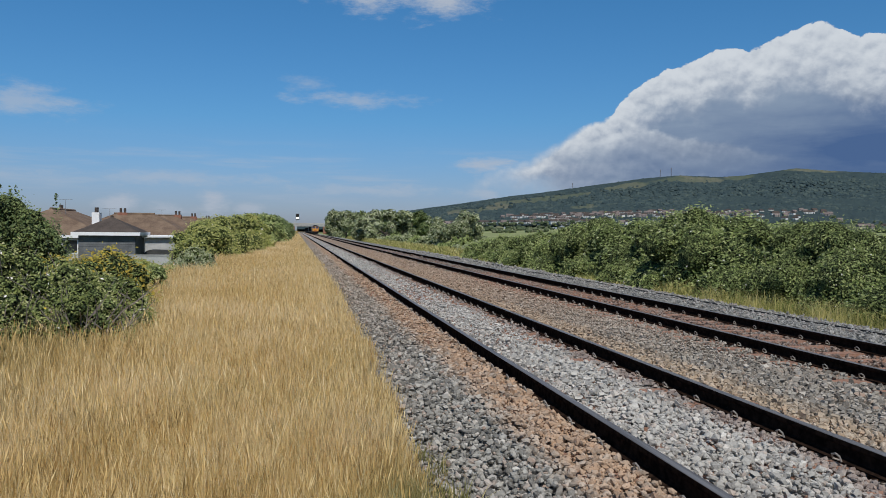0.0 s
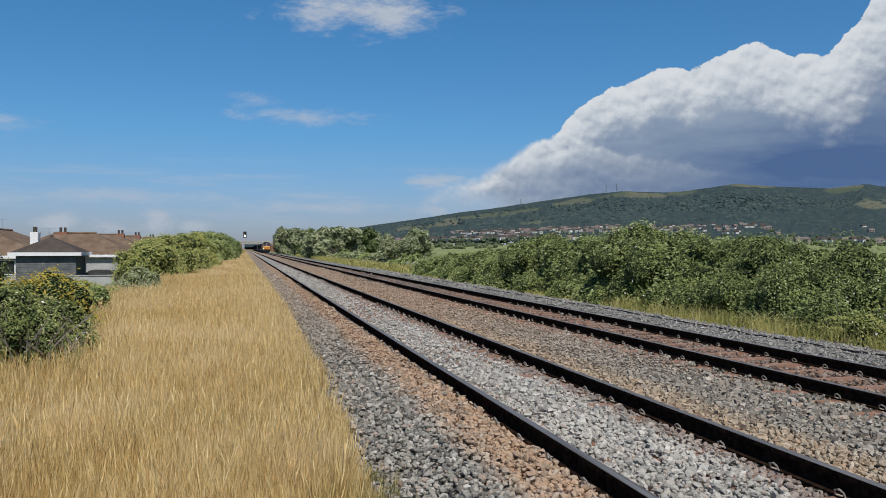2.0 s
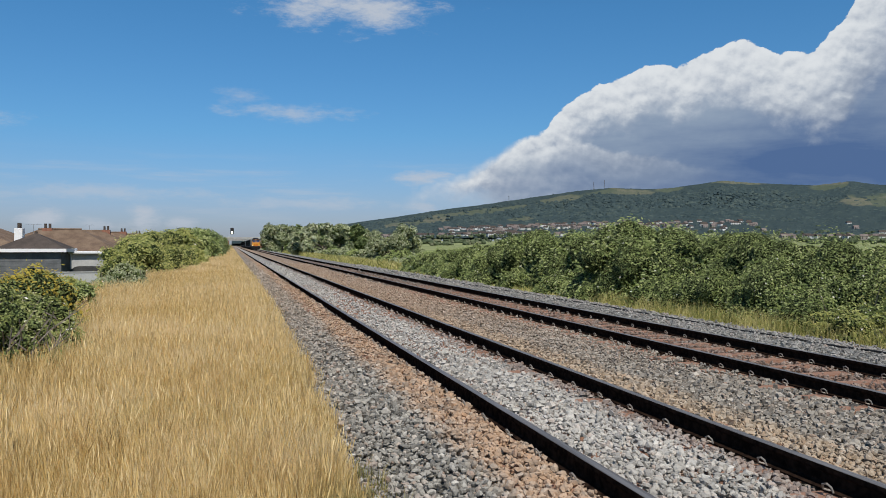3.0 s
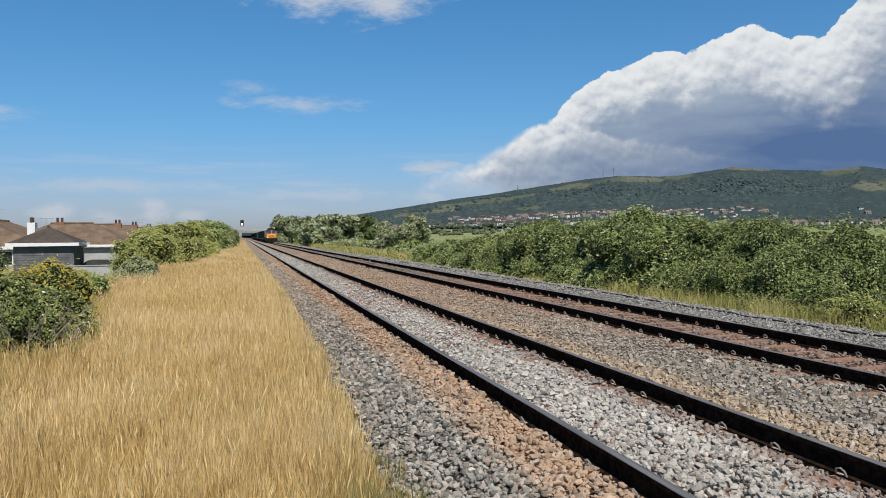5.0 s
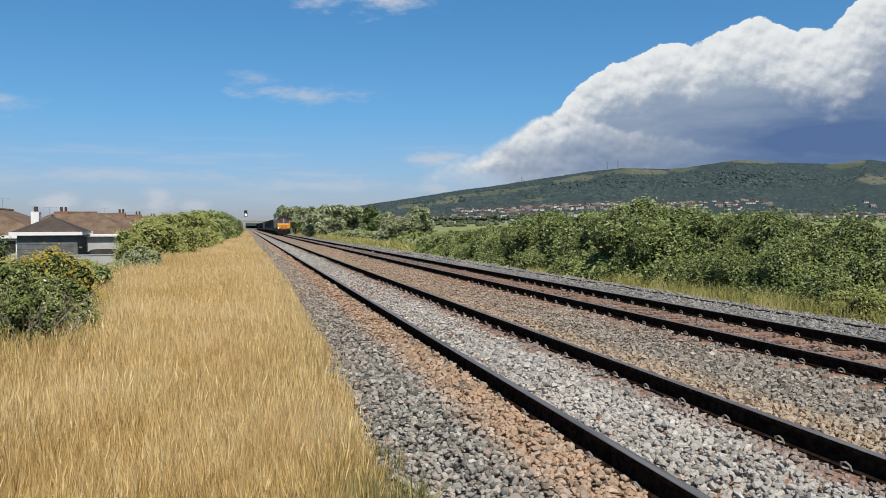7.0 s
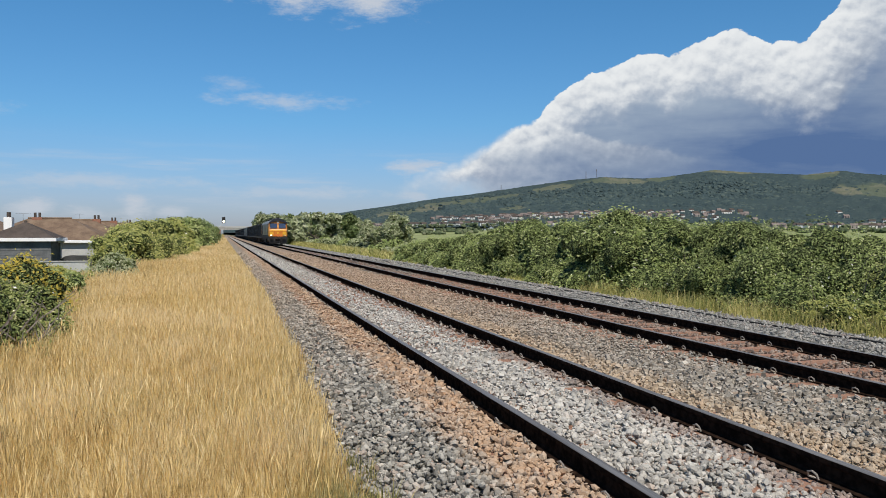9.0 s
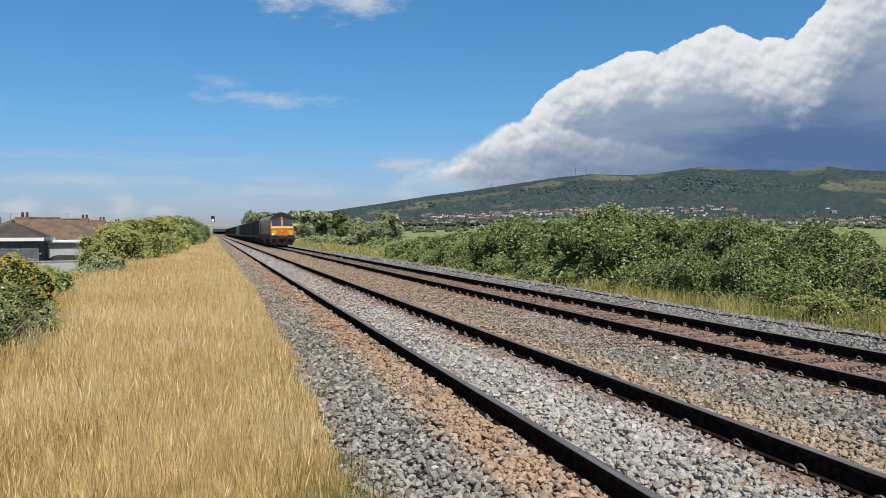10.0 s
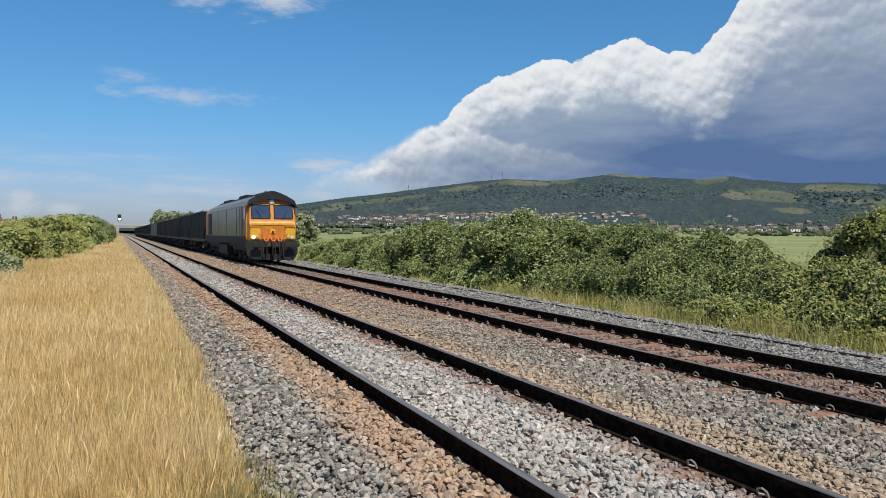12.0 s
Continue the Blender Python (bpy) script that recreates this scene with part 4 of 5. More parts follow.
def build_plants():
    hedge = ([7, 9, 12, 14.5, 16.4, 18.5, 24, 30, 36, 41, 47, 60, 80, 110, 160], [1.25, 1.3, 1.4, 1.55, 1.9, 2.15, 2.45, 2.45, 2.35, 1.95, 1.5, 1.25, 1.2, 1.4, 1.6])
    rs = np.random.RandomState(3)
    y, i = 6.6, 0
    while y < 58:
        h = float(np.interp(y, *hedge))
        near = y < 22
        bush("bramble_bush", 100 + i, 14.5 + rs.uniform(-0.45, 0.45), y, 2.7, 3.2 + rs.uniform(0, 0.6), (h + 0.62) * rs.uniform(0.94, 1.06), 19000 if near else 10000, 0.04 if near else 0.066,
             "mixed" if i in (0, 1, 2, 3) else "bramble", "dense green bramble thicket with pale blossom", "bramble bush", 420 if near else 200, "brambles along the line", twigs=10 if near else 0, slope=near)
        y += 2.0 if near else 2.7
        i += 1
    while y < 230:
        h = float(np.interp(y, *hedge))
        bush("bramble_bush", 100 + i, 15.3 + y * 0.012, y, 3.2, 5.0, (h + 0.5) * rs.uniform(0.85, 1.15), 5000, 0.13, "grey_leaf" if i % 3 else "bramble", "far green bramble and scrub beside the line", "bramble bush", 0, "brambles along the line")
        y += 6.5 + y * 0.03
        i += 1
    for k, (x, yy, h) in enumerate(((12.5, 7.9, 0.95), (12.9, 10.4, 1.05), (12.6, 13.2, 0.8), (12.9, 25.5, 1.0), (12.9, 29.5, 1.0), (12.9, 34.0, 1.0))):
        bush("bramble_bush", 180 + k, x, yy, 1.1, 1.7, h, 9000, 0.036, "mixed" if k < 3 else "bramble", "low bramble spilling towards the ballast", "bramble bush", 120, "brambles along the line", twigs=12)
    tree("elder_tree", 301, 15.6, 11.6, 1.5, 1.4, 3.3, 11000, 0.045, "mixed", "bushy green elder with pale flower heads among brambles", 0.07)
    tree("willow_tree", 302, 17.3, 84, 3.3, 3.3, 5.1, 9000, 0.16, "grey_leaf", "rounded silver-green willow beside the line")
    far = [(17, 150, 6, 5.6, "grey_leaf"), (24, 175, 8, 6.8, "dark_leaf"), (17.5, 185, 5, 5.6, "grey_leaf"), (30, 200, 8, 6.4, "grey_leaf"), (14.5, 235, 7, 7.6, "grey_leaf"), (22, 250, 7, 8.2, "dark_leaf"), (34, 230, 7, 6.0, "mixed"), (16, 290, 7, 9.0, "dark_leaf"), (30, 140, 5, 3.6, "mixed")]
    for k, (x, y, r, h, mat) in enumerate(far):
        tree("tree", 320 + k, x, y, r, r, h + 1.2, 5000, 0.4, mat, "broad rounded tree with grey-green leaves" if mat == "grey_leaf" else "dark green broadleaf tree in the lineside wood")
    # beyond the left verge
    bush("hawthorn_bush", 401, -5.9, 17.6, 1.5, 1.7, 2.7, 19000, 0.036, "dark_leaf", "tall dark hawthorn bush with upright shoots", "bush", 60, twigs=26, count=44, shoots=26)
    bush("bramble_bush", 402, -4.9, 13.4, 1.9, 1.5, 1.6, 21000, 0.031, "weed_leaf", "low bramble with pale withered blossom", "bramble bush", 520, twigs=90)
    bush("bramble_bush", 403, -3.5, 13.2, 1.35, 1.4, 1.15, 15000, 0.029, "weed_leaf", "low weeds and bramble at the edge of the dry grass", "bramble bush", 260, twigs=80)
    bush("ragwort_clump", 404, -3.9, 11.6, 1.0, 0.8, 0.75, 9000, 0.024, "weed_leaf", "weeds with yellow ragwort flowers", "weeds", 60, flower_mat="yellow_flower", twigs=60)
    bush("weed_clump", 410, -3.0, 12.2, 0.75, 0.6, 0.9, 7000, 0.022, "weed_leaf", "tangled grey-green weeds with withered stems", "weeds", 40, twigs=90)
    bush("weed_clump", 411, -3.0, 13.7, 0.7, 0.8, 0.75, 7000, 0.024, "weed_leaf", "tangled grey-green weeds with withered stems", "weeds", 60, twigs=70)
    bush("weed_clump", 413, -2.8, 11.4, 0.65, 0.5, 0.85, 6000, 0.022, "weed_leaf", "tangled grey-green weeds with withered stems", "weeds", 30, twigs=70)
    bush("weed_clump", 412, -4.0, 10.9, 0.9, 0.6, 0.95, 7000, 0.022, "weed_leaf", "tangled grey-green weeds with withered stems", "weeds", 50, twigs=80)
    bush("broom_bush", 405, -3.9, 16.2, 1.2, 1.3, 1.35, 12000, 0.036, "olive", "olive-yellow broom bush in dry grass", "bush", 0, twigs=16)
    bush("bramble_bush", 406, -4.5, 20.5, 1.5, 2.2, 0.95, 10000, 0.045, "bramble", "low dark bramble beside the dry grass", "bramble bush", 40, twigs=14)
    bush("scrub_bush", 407, -5.0, 27.0, 1.4, 2.4, 0.8, 9000, 0.055, "mixed", "low green scrub beside the dry grass", "bush", 20)
    bush("fennel_clump", 409, -4.1, 32.0, 1.2, 2.0, 0.95, 9000, 0.04, "grey_leaf", "feathery grey-green weeds beside the dry grass", "weeds", 30, twigs=30)
    bush("scrub_bush", 408, -7.6, 22.0, 1.6, 3.0, 1.7, 9000, 0.055, "bramble", "low green scrub beside the dry grass", "bush", 20)
    k = 0
    for x, y, r, h, mat in ((-5.0, 43, 1.9, 2.35, "mixed"), (-4.9, 49, 2.4, 2.6, "mixed"), (-4.7, 57, 2.5, 2.7, "mixed"), (-4.3, 67, 2.3, 2.8, "mixed"), (-4.4, 80, 2.6, 3.2, "bramble"), (-4.2, 97, 3.0, 3.6, "bramble"), (-4.2, 120, 3.4, 4.0, "dark_leaf"), (-4.6, 150, 4, 4.2, "dark_leaf"), (-4.6, 190, 4.5, 4.4, "dark_leaf"), (-5, 240, 5, 5, "dark_leaf")):
        bush("bramble_bush", 420 + k, x, y, r, r * 1.9, h, 11000 if y < 70 else 5000, 0.08 if y < 60 else 0.18, mat, "tall rounded bramble bush with pale flowers" if y < 70 else "far dark scrub beside the line", "bramble bush", 130 if y < 70 else 0, "brambles along the line")
        k += 1
    tree("pine_tree", 440, -7.2, 118, 2.6, 2.6, 5.0, 7000, 0.16, "dark_leaf", "dark windswept pine above the brambles")
    tree("pine_tree", 441, -6.4, 150, 3.2, 3.2, 5.2, 7000, 0.18, "dark_leaf", "dark windswept pine above the brambles")


# ---- houses ----
def bungalow(x, y, turn, w, d, eaves, ridge, hip, tile, label, chimneys=(), wall="render_wall", glazed=True):
    """w across, d deep; the ridge runs along the depth."""
    ob = thing("bungalow", pose(x, y, float(height(x, y)), 0, 0, turn), label, "house", "bungalows behind the line")
    part("wall", box(-w / 2, w / 2, -d / 2, d / 2, -0.3, eaves), M[wall], ob, "pale rendered wall" if glazed else "grey boarded wall")
    bm = bmesh.new()
    o = 0.35
    a = [bm.verts.new(c) for c in ((-w / 2 - o, -d / 2 - o, eaves), (w / 2 + o, -d / 2 - o, eaves), (w / 2 + o, d / 2 + o, eaves), (-w / 2 - o, d / 2 + o, eaves))]
    r = [bm.verts.new(c) for c in ((0, -d / 2 - o + hip, ridge), (0, d / 2 + o - hip, ridge))]
    for f in ((a[0], a[1], r[0]), (a[1], a[2], r[1], r[0]), (a[2], a[3], r[1]), (a[3], a[0], r[0], r[1]), (a[3], a[2], a[1], a[0])):
        bm.faces.new(f)
    bmesh.ops.recalc_face_normals(bm, faces=bm.faces)
    roof = part("roof", bm, M[tile], ob, "weathered tiled roof")
    bm = bmesh.new()
    for e in range(2):
        s = 1 if e else -1
        box(-w / 2 - o - 0.03, w / 2 + o + 0.03, s * (d / 2 + o) - 0.03, s * (d / 2 + o) + 0.03, eaves - 0.2, eaves + 0.02, 0, bm)
        box(s * (w / 2 + o) - 0.03, s * (w / 2 + o) + 0.03, -d / 2 - o + 0.04, d / 2 + o - 0.04, eaves - 0.2, eaves + 0.02, 0, bm)
    part("fascia", bm, M["white_paint"], ob, "white painted fascia board")
    bm = rod((0, -d / 2 - o + hip, ridge + 0.02), (0, d / 2 + o - hip, ridge + 0.02), 0.1, 8)
    part("ridge_tiles", bm, M[tile], roof)
    for cx, cy, ch, mat in chimneys:
        st = part("chimney", box(cx - 0.28, cx + 0.28, cy - 0.4, cy + 0.4, ridge - 1.8, ridge + ch, 0.02), M[mat], roof, "chimney stack")
        bm = rod((cx, cy - 0.18, ridge + ch), (cx, cy - 0.18, ridge + ch + 0.4), 0.11, 10)
        part("chimney_pot", rod((cx, cy + 0.18, ridge + ch), (cx, cy + 0.18, ridge + ch + 0.4), 0.11, 10, bm), M["dark_tile"], st)
    if not glazed:
        for k in range(int((eaves - 0.5) / 0.16)):
            part("board", box(-w / 2 + 0.02, w / 2 - 0.02, -d / 2 - 0.03, -d / 2 - 0.004, 0.3 + k * 0.16, 0.3 + k * 0.16 + 0.14), M[wall], ob)
        return ob
    for wx, ww in ((-w * 0.24, 1.5), (w * 0.22, 1.2)):
        fr = part("window", box(wx - ww / 2, wx + ww / 2, -d / 2 - 0.04, -d / 2 + 0.02, 1.0, 2.1), M["white_paint"], ob, "white framed window")
        part("pane", box(wx - ww / 2 + 0.08, wx + ww / 2 - 0.08, -d / 2 - 0.055, -d / 2 - 0.045, 1.08, 2.02), M["dark_glass"], fr)
    return ob


def aerial(x, y, z, h):
    ob = thing("tv_aerial", pose(x, y, z), "thin television aerial on a roof", "aerial")
    part("pole", rod((0, 0, -1.2), (0, 0, h), 0.014, 6), M["mast"], ob)
    bm = rod((-0.4, 0, h), (0.4, 0, h), 0.01, 5)
    for k in range(6):
        rod((-0.45 + k * 0.18, -0.2, h), (-0.45 + k * 0.18, 0.2, h), 0.007, 5, bm)
    part("antenna", bm, M["mast"], ob)
    return ob


def build_houses():
    bungalow(-12.55, 57.0, 0, 3.6, 3.0, 2.68, 3.75, 1.8, "dark_tile", "low hipped extension with a dark roof, boarded wall and white fascia", (), "grey_board", False)
    bungalow(-19.0, 69.0, 0, 9.0, 11.0, 2.4, 4.45, 2.5, "tile", "bungalow with a brown tiled hipped roof", [(3.4, -3.4, -0.25, "white_paint"), (-1.0, 3.0, 0.1, "brick")])
    bungalow(-14.6, 75.0, 90, 8.0, 10.0, 2.4, 4.3, 3.6, "tile", "bungalow with a brown tiled roof", [(0.0, 1.0, 0.12, "brick")])
    bungalow(-15.0, 90.0, 90, 8.0, 10.0, 2.4, 4.45, 3.6, "tile", "bungalow with a brown tiled roof", [(0.0, -2.0, 0.12, "brick")])
    bungalow(-15.2, 105.0, 90, 8.0, 10.0, 2.4, 4.5, 3.6, "tile", "bungalow with a brown tiled roof", [(0.0, -2.0, 0.12, "brick")])
    bungalow(-15.2, 121.0, 90, 8.0, 10.0, 2.4, 4.5, 3.6, "tile", "bungalow with a brown tiled roof", [(0.0, -2.0, 0.12, "brick")])
    bungalow(-15.2, 138.0, 90, 8.0, 10.0, 2.4, 4.5, 3.6, "tile", "bungalow with a brown tiled roof", [(0.0, -2.0, 0.12, "brick")])
    aerial(-18.0, 66.0, 3.0, 0.9)
    aerial(-13.6, 61.0, 2.2, 0.9)
    aerial(-15.0, 92.0, 3.0, 0.8)
    wall = thing("garden_wall", pose(-9.0, 52.0, float(height(-9.0, 52.0))), "low pale concrete garden wall", "wall")
    part("panel", box(-2.4, 1.4, -0.1, 0.1, -0.2, 1.25, 0.02), M["render_wall"], wall)
    part("coping", box(-2.45, 1.45, -0.14, 0.14, 1.25, 1.32, 0.01), M["grey_concrete"], wall)
    carport = thing("carport", pose(-9.4, 60.0, float(height(-9.4, 60.0))), "white framed carport with a flat roof beside a bungalow", "carport")
    part("roof", box(-2.2, 2.4, -2.2, 2.2, 2.35, 2.5, 0.02), M["white_paint"], carport)
    for px in (-2.0, 2.2):
        for py in (-2.0, 2.0):
            part("post", box(px - 0.07, px + 0.07, py - 0.07, py + 0.07, -0.1, 2.35), M["white_paint"], carport)
    car = thing("parked_car", pose(-9.3, 58.5, float(height(-9.3, 58.5)) + 0.02), "dark grey parked car under the carport", "car")
    prof = [(-2.0, 0.3), (2.0, 0.3), (2.05, 0.75), (1.3, 0.9), (0.7, 1.42), (-1.0, 1.45), (-1.7, 0.95), (-2.05, 0.85)]
    bm = extruded(prof, -0.82, 0.82)
    bmesh.ops.bevel(bm, geom=bm.edges[:], offset=0.05, segments=2, affect="EDGES")
    part("body", bm, M["plate"], car)
    for px in (-1.3, 1.3):
        for py in (-0.8, 0.8):
            part("wheel", rod((px, py - 0.1, 0.32), (px, py + 0.1, 0.32), 0.32, 16), M["black"], car)


# ---- far land ----
SKYLINE = ([-30, 2, 7, 11.5, 15, 19, 22, 25, 27.5, 30, 31.6, 35, 38, 41, 43, 44.3, 47, 49.5, 52.4, 60, 75, 95], [0.05, 0.4, 1.35, 2.0, 2.55, 3.05, 3.5, 3.9, 4.1, 3.95, 4.0, 4.45, 4.15, 3.95, 4.15, 3.9, 3.6, 3.6, 3.4, 3.0, 1.8, 0.6])


def hill_point(a, f):
    """A place on the hill: azimuth in degrees, 0 at its foot and 1 on its ridge."""
    top = np.interp(a, *SKYLINE)
    foot = np.interp(a, [-30, 5, 12, 20, 30, 40, 46, 60, 95], [0.0, 0.1, 0.45, 0.55, 0.5, 0.35, 0.3, 0.3, 0.3])
    dist = 1150 + 1500 * f
    prof = np.clip(f, 0, 1) ** 1.25
    el = foot + (top - foot) * prof
    el = el + np.clip(f - 1, 0, 1) * -6.0
    r = np.radians(a)
    return np.sin(r) * dist, np.cos(r) * dist, 1.6 + dist * np.tan(np.radians(el))


# open land on the hill: azimuth, height on the slope, half sizes
PASTURES = [(45.2, 0.74, 2.6, 0.10), (41.8, 0.96, 1.2, 0.06), (36.0, 0.99, 1.6, 0.03), (28.5, 0.94, 2.8, 0.05), (24.0, 0.9, 1.6, 0.05), (17.5, 0.84, 3.5, 0.07), (13.0, 0.7, 2.5, 0.10), (49.5, 0.92, 2.2, 0.06), (51.0, 0.72, 2.2, 0.07), (47.0, 0.5, 1.2, 0.05), (21.0, 0.55, 1.0, 0.06), (31.5, 0.97, 1.2, 0.04), (56.0, 0.7, 3.0, 0.15)]


def pasture(a, f):
    """1 on open land, 0 in the woods."""
    n = smooth_noise(a * 1.6, f * 14.0, 51) * 0.45
    got = np.zeros_like(a)
    for ca, cf, wa, wf in PASTURES:
        got = np.maximum(got, np.clip(1.5 - np.hypot((a - ca) / wa, (f - cf) / wf) + n, 0, 1))
    return got


def crown_lumps(rs, x, y, z, r):
    """Rough many-sided clumps, one for each tree crown."""
    g = 1.618
    ball = np.array([(-1, g, 0), (1, g, 0), (-1, -g, 0), (1, -g, 0), (0, -1, g), (0, 1, g), (0, -1, -g), (0, 1, -g), (g, 0, -1), (g, 0, 1), (-g, 0, -1), (-g, 0, 1)]) / 1.9
    k = len(x)
    size = r[:, None] * rs.uniform(0.75, 1.25, (k, 3)) * np.array([1.0, 1.0, 0.85])
    v = ball[None] * size[:, None] * rs.uniform(0.65, 1.25, (k, 12, 1)) + np.stack([x, y, z], -1)[:, None]
    return v.reshape(-1, 3), (BALL_FACES[None] + (np.arange(k) * 12)[:, None, None]).reshape(-1, 3)


def build_hill_woods():
    rs = np.random.RandomState(52)
    k = 26000
    a, f = rs.uniform(2, 60, k), rs.uniform(0.02, 1.0, k)
    keep = (pasture(a, f) < rs.uniform(0.2, 0.6, k)) | (rs.uniform(0, 1, k) < 0.05)
    keep &= (f > np.interp(a, [12, 15, 36, 39, 54], [0.2, 0.38, 0.36, 0.12, 0.08])) | (rs.uniform(0, 1, k) < 0.4)
    a, f = a[keep], f[keep]
    x, y, z = hill_point(a, f)
    r = rs.uniform(3.2, 8.0, len(a)) * np.where(f < 0.45, 0.7, 1.0) * np.where(f > 0.93, 0.5, 1.0)
    joined("hill_woods", [crown_lumps(rs, x, y, z - r * 0.22, r)], M["hazed_hill_leaf"], "woods covering the slope of the hill, haze blue put into their colour", "woods")


def build_hill():
    az = np.linspace(0.0, 90.0, 620)
    fs = np.concatenate([np.linspace(0, 1.02, 90), [1.06, 1.15, 1.3]])
    ga, gf = np.meshgrid(az, fs)
    x, y, z = hill_point(ga, gf)
    rs = np.random.RandomState(21)
    wood = np.clip(smooth_noise(x / 130.0, y / 130.0, 31) + 0.5, 0, 1)
    z = z + (smooth_noise(x / 260.0, y / 260.0, 33) * 7.0 * np.clip(gf * 2, 0, 1) * np.clip((1.0 - gf) * 4, 0, 1)) + wood * rs.uniform(0, 1, z.shape) * 2.0 * np.clip(gf * 5, 0, 1)
    v = np.stack([x, y, z], -1).reshape(-1, 3)
    nx, ny = len(az), len(fs)
    i = (np.arange(ny - 1)[:, None] * nx + np.arange(nx - 1)).ravel()
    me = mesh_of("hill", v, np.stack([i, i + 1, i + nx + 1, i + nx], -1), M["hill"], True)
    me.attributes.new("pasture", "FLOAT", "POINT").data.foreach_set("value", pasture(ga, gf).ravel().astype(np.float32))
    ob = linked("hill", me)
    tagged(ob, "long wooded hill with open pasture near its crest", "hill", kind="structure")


def far_house(kind, wall, roof):
    ob = thing("village_house", pose(0, 0, -50), kind, "house", "village below the hill")
    part("wall", box(-4.5, 4.5, -3.5, 3.5, -1, 3.6), M[wall], ob)
    part("roof", extruded([(-3.9, 3.5), (3.9, 3.5), (0, 6.4)], -4.8, 4.8), M[roof], ob).rotation_euler = (0, 0, radians(90))
    bm = bmesh.new()
    for wx in (-2.4, 2.2):
        for wz in (0.4, 2.1):
            box(wx - 0.6, wx + 0.6, -3.56, -3.5, wz, wz + 1.1, 0, bm)
    tagged(part("windows", bm, M["dark_glass"], ob), kind="stuff")
    return ob


def build_village():
    rs = np.random.RandomState(77)
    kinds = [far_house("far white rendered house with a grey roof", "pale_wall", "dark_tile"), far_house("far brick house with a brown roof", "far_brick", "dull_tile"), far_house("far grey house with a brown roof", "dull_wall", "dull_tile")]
    first = set()
    for k in range(295):
        which = rs.choice(3, p=[0.8, 0.05, 0.15] if 165 <= k < 215 else [0.5, 0.14, 0.36])
        if k < 165:
            a, f = rs.uniform(15, 37), 0.36 - abs(rs.normal(0.0, 0.06)) + 0.02 * math.sin(k * 1.7)
        elif k < 215:
            a, f = rs.uniform(10.5, 24), 0.03 + abs(rs.normal(0.0, 0.05))
        elif k < 265:
            a, f = rs.uniform(38, 53), abs(rs.normal(0.0, 0.02))
        else:
            a, f = rs.uniform(18, 52), rs.uniform(0.1, 0.34)
        x, y, z = (float(c) for c in hill_point(a, f))
        m = pose(x, y, z + 1.0, 0, 0, rs.uniform(-50, 50) - a)
        if which not in first:
            kinds[which].matrix_basis = m
            first.add(which)
        else:
            copy_thing(kinds[which], m)


def build_far_woods():
    """Hedges and woods on the plain and among the village."""
    rs = np.random.RandomState(91)
    spots = []
    for _ in range(800):
        a = rs.uniform(6, 60)
        f = abs(rs.normal(0, 0.10))
        x, y, z = hill_point(a, f)
        spots.append((float(x), float(y), float(z), rs.uniform(2.5, 5.5)))
    for _ in range(420):
        a, dist = rs.uniform(5, 60), rs.choice([640, 760, 900, 1020]) + rs.uniform(-18, 18)
        x, y = math.sin(radians(a)) * dist, math.cos(radians(a)) * dist
        spots.append((x, y, float(height(x, y)), rs.uniform(2.0, 4.2)))
    # each crown of several clumps
    x, y, z, r = (np.repeat(c, 4) for c in np.array(spots).T)
    k = len(x)
    x, y, z = x + rs.normal(0, 0.55, k) * r, y + rs.normal(0, 0.4, k) * r, z + r * rs.uniform(0.1, 0.75, k)
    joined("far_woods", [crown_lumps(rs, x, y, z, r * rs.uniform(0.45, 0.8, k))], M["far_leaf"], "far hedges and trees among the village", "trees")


def lattice_mast(az, f, h):
    x, y, z = (float(c) for c in hill_point(az, f))
    ob = thing("radio_mast", pose(x, y, z), "far slender steel radio mast on the crest of the hill", "mast", "masts on the hill")
    for sx, sy in ((-1, -1), (1, -1), (1, 1), (-1, 1)):
        part("leg", rod((sx * 1.4, sy * 1.4, -3), (sx * 0.5, sy * 0.5, h), 0.2, 5), M["mast"], ob)
    n = 7
    for k in range(n):
        z0, z1 = h * k / n, h * (k + 1) / n
        w0, w1 = 1.4 - 0.9 * k / n, 1.4 - 0.9 * (k + 1) / n
        part("brace", rod((-w0, -w0, z0), (w1, -w1, z1), 0.1, 4), M["mast"], ob)
        part("brace", rod((w0, w0, z0), (-w1, w1, z1), 0.16, 4), M["mast"], ob)
        part("strut", rod((-w0, w0, z0), (w0, w0, z0), 0.16, 4), M["mast"], ob)
    part("aerial_drum", rod((0, 0, h * 0.8), (0, 0, h * 0.8 + 2.2), 1.3, 10), M["mast"], ob)
    return ob


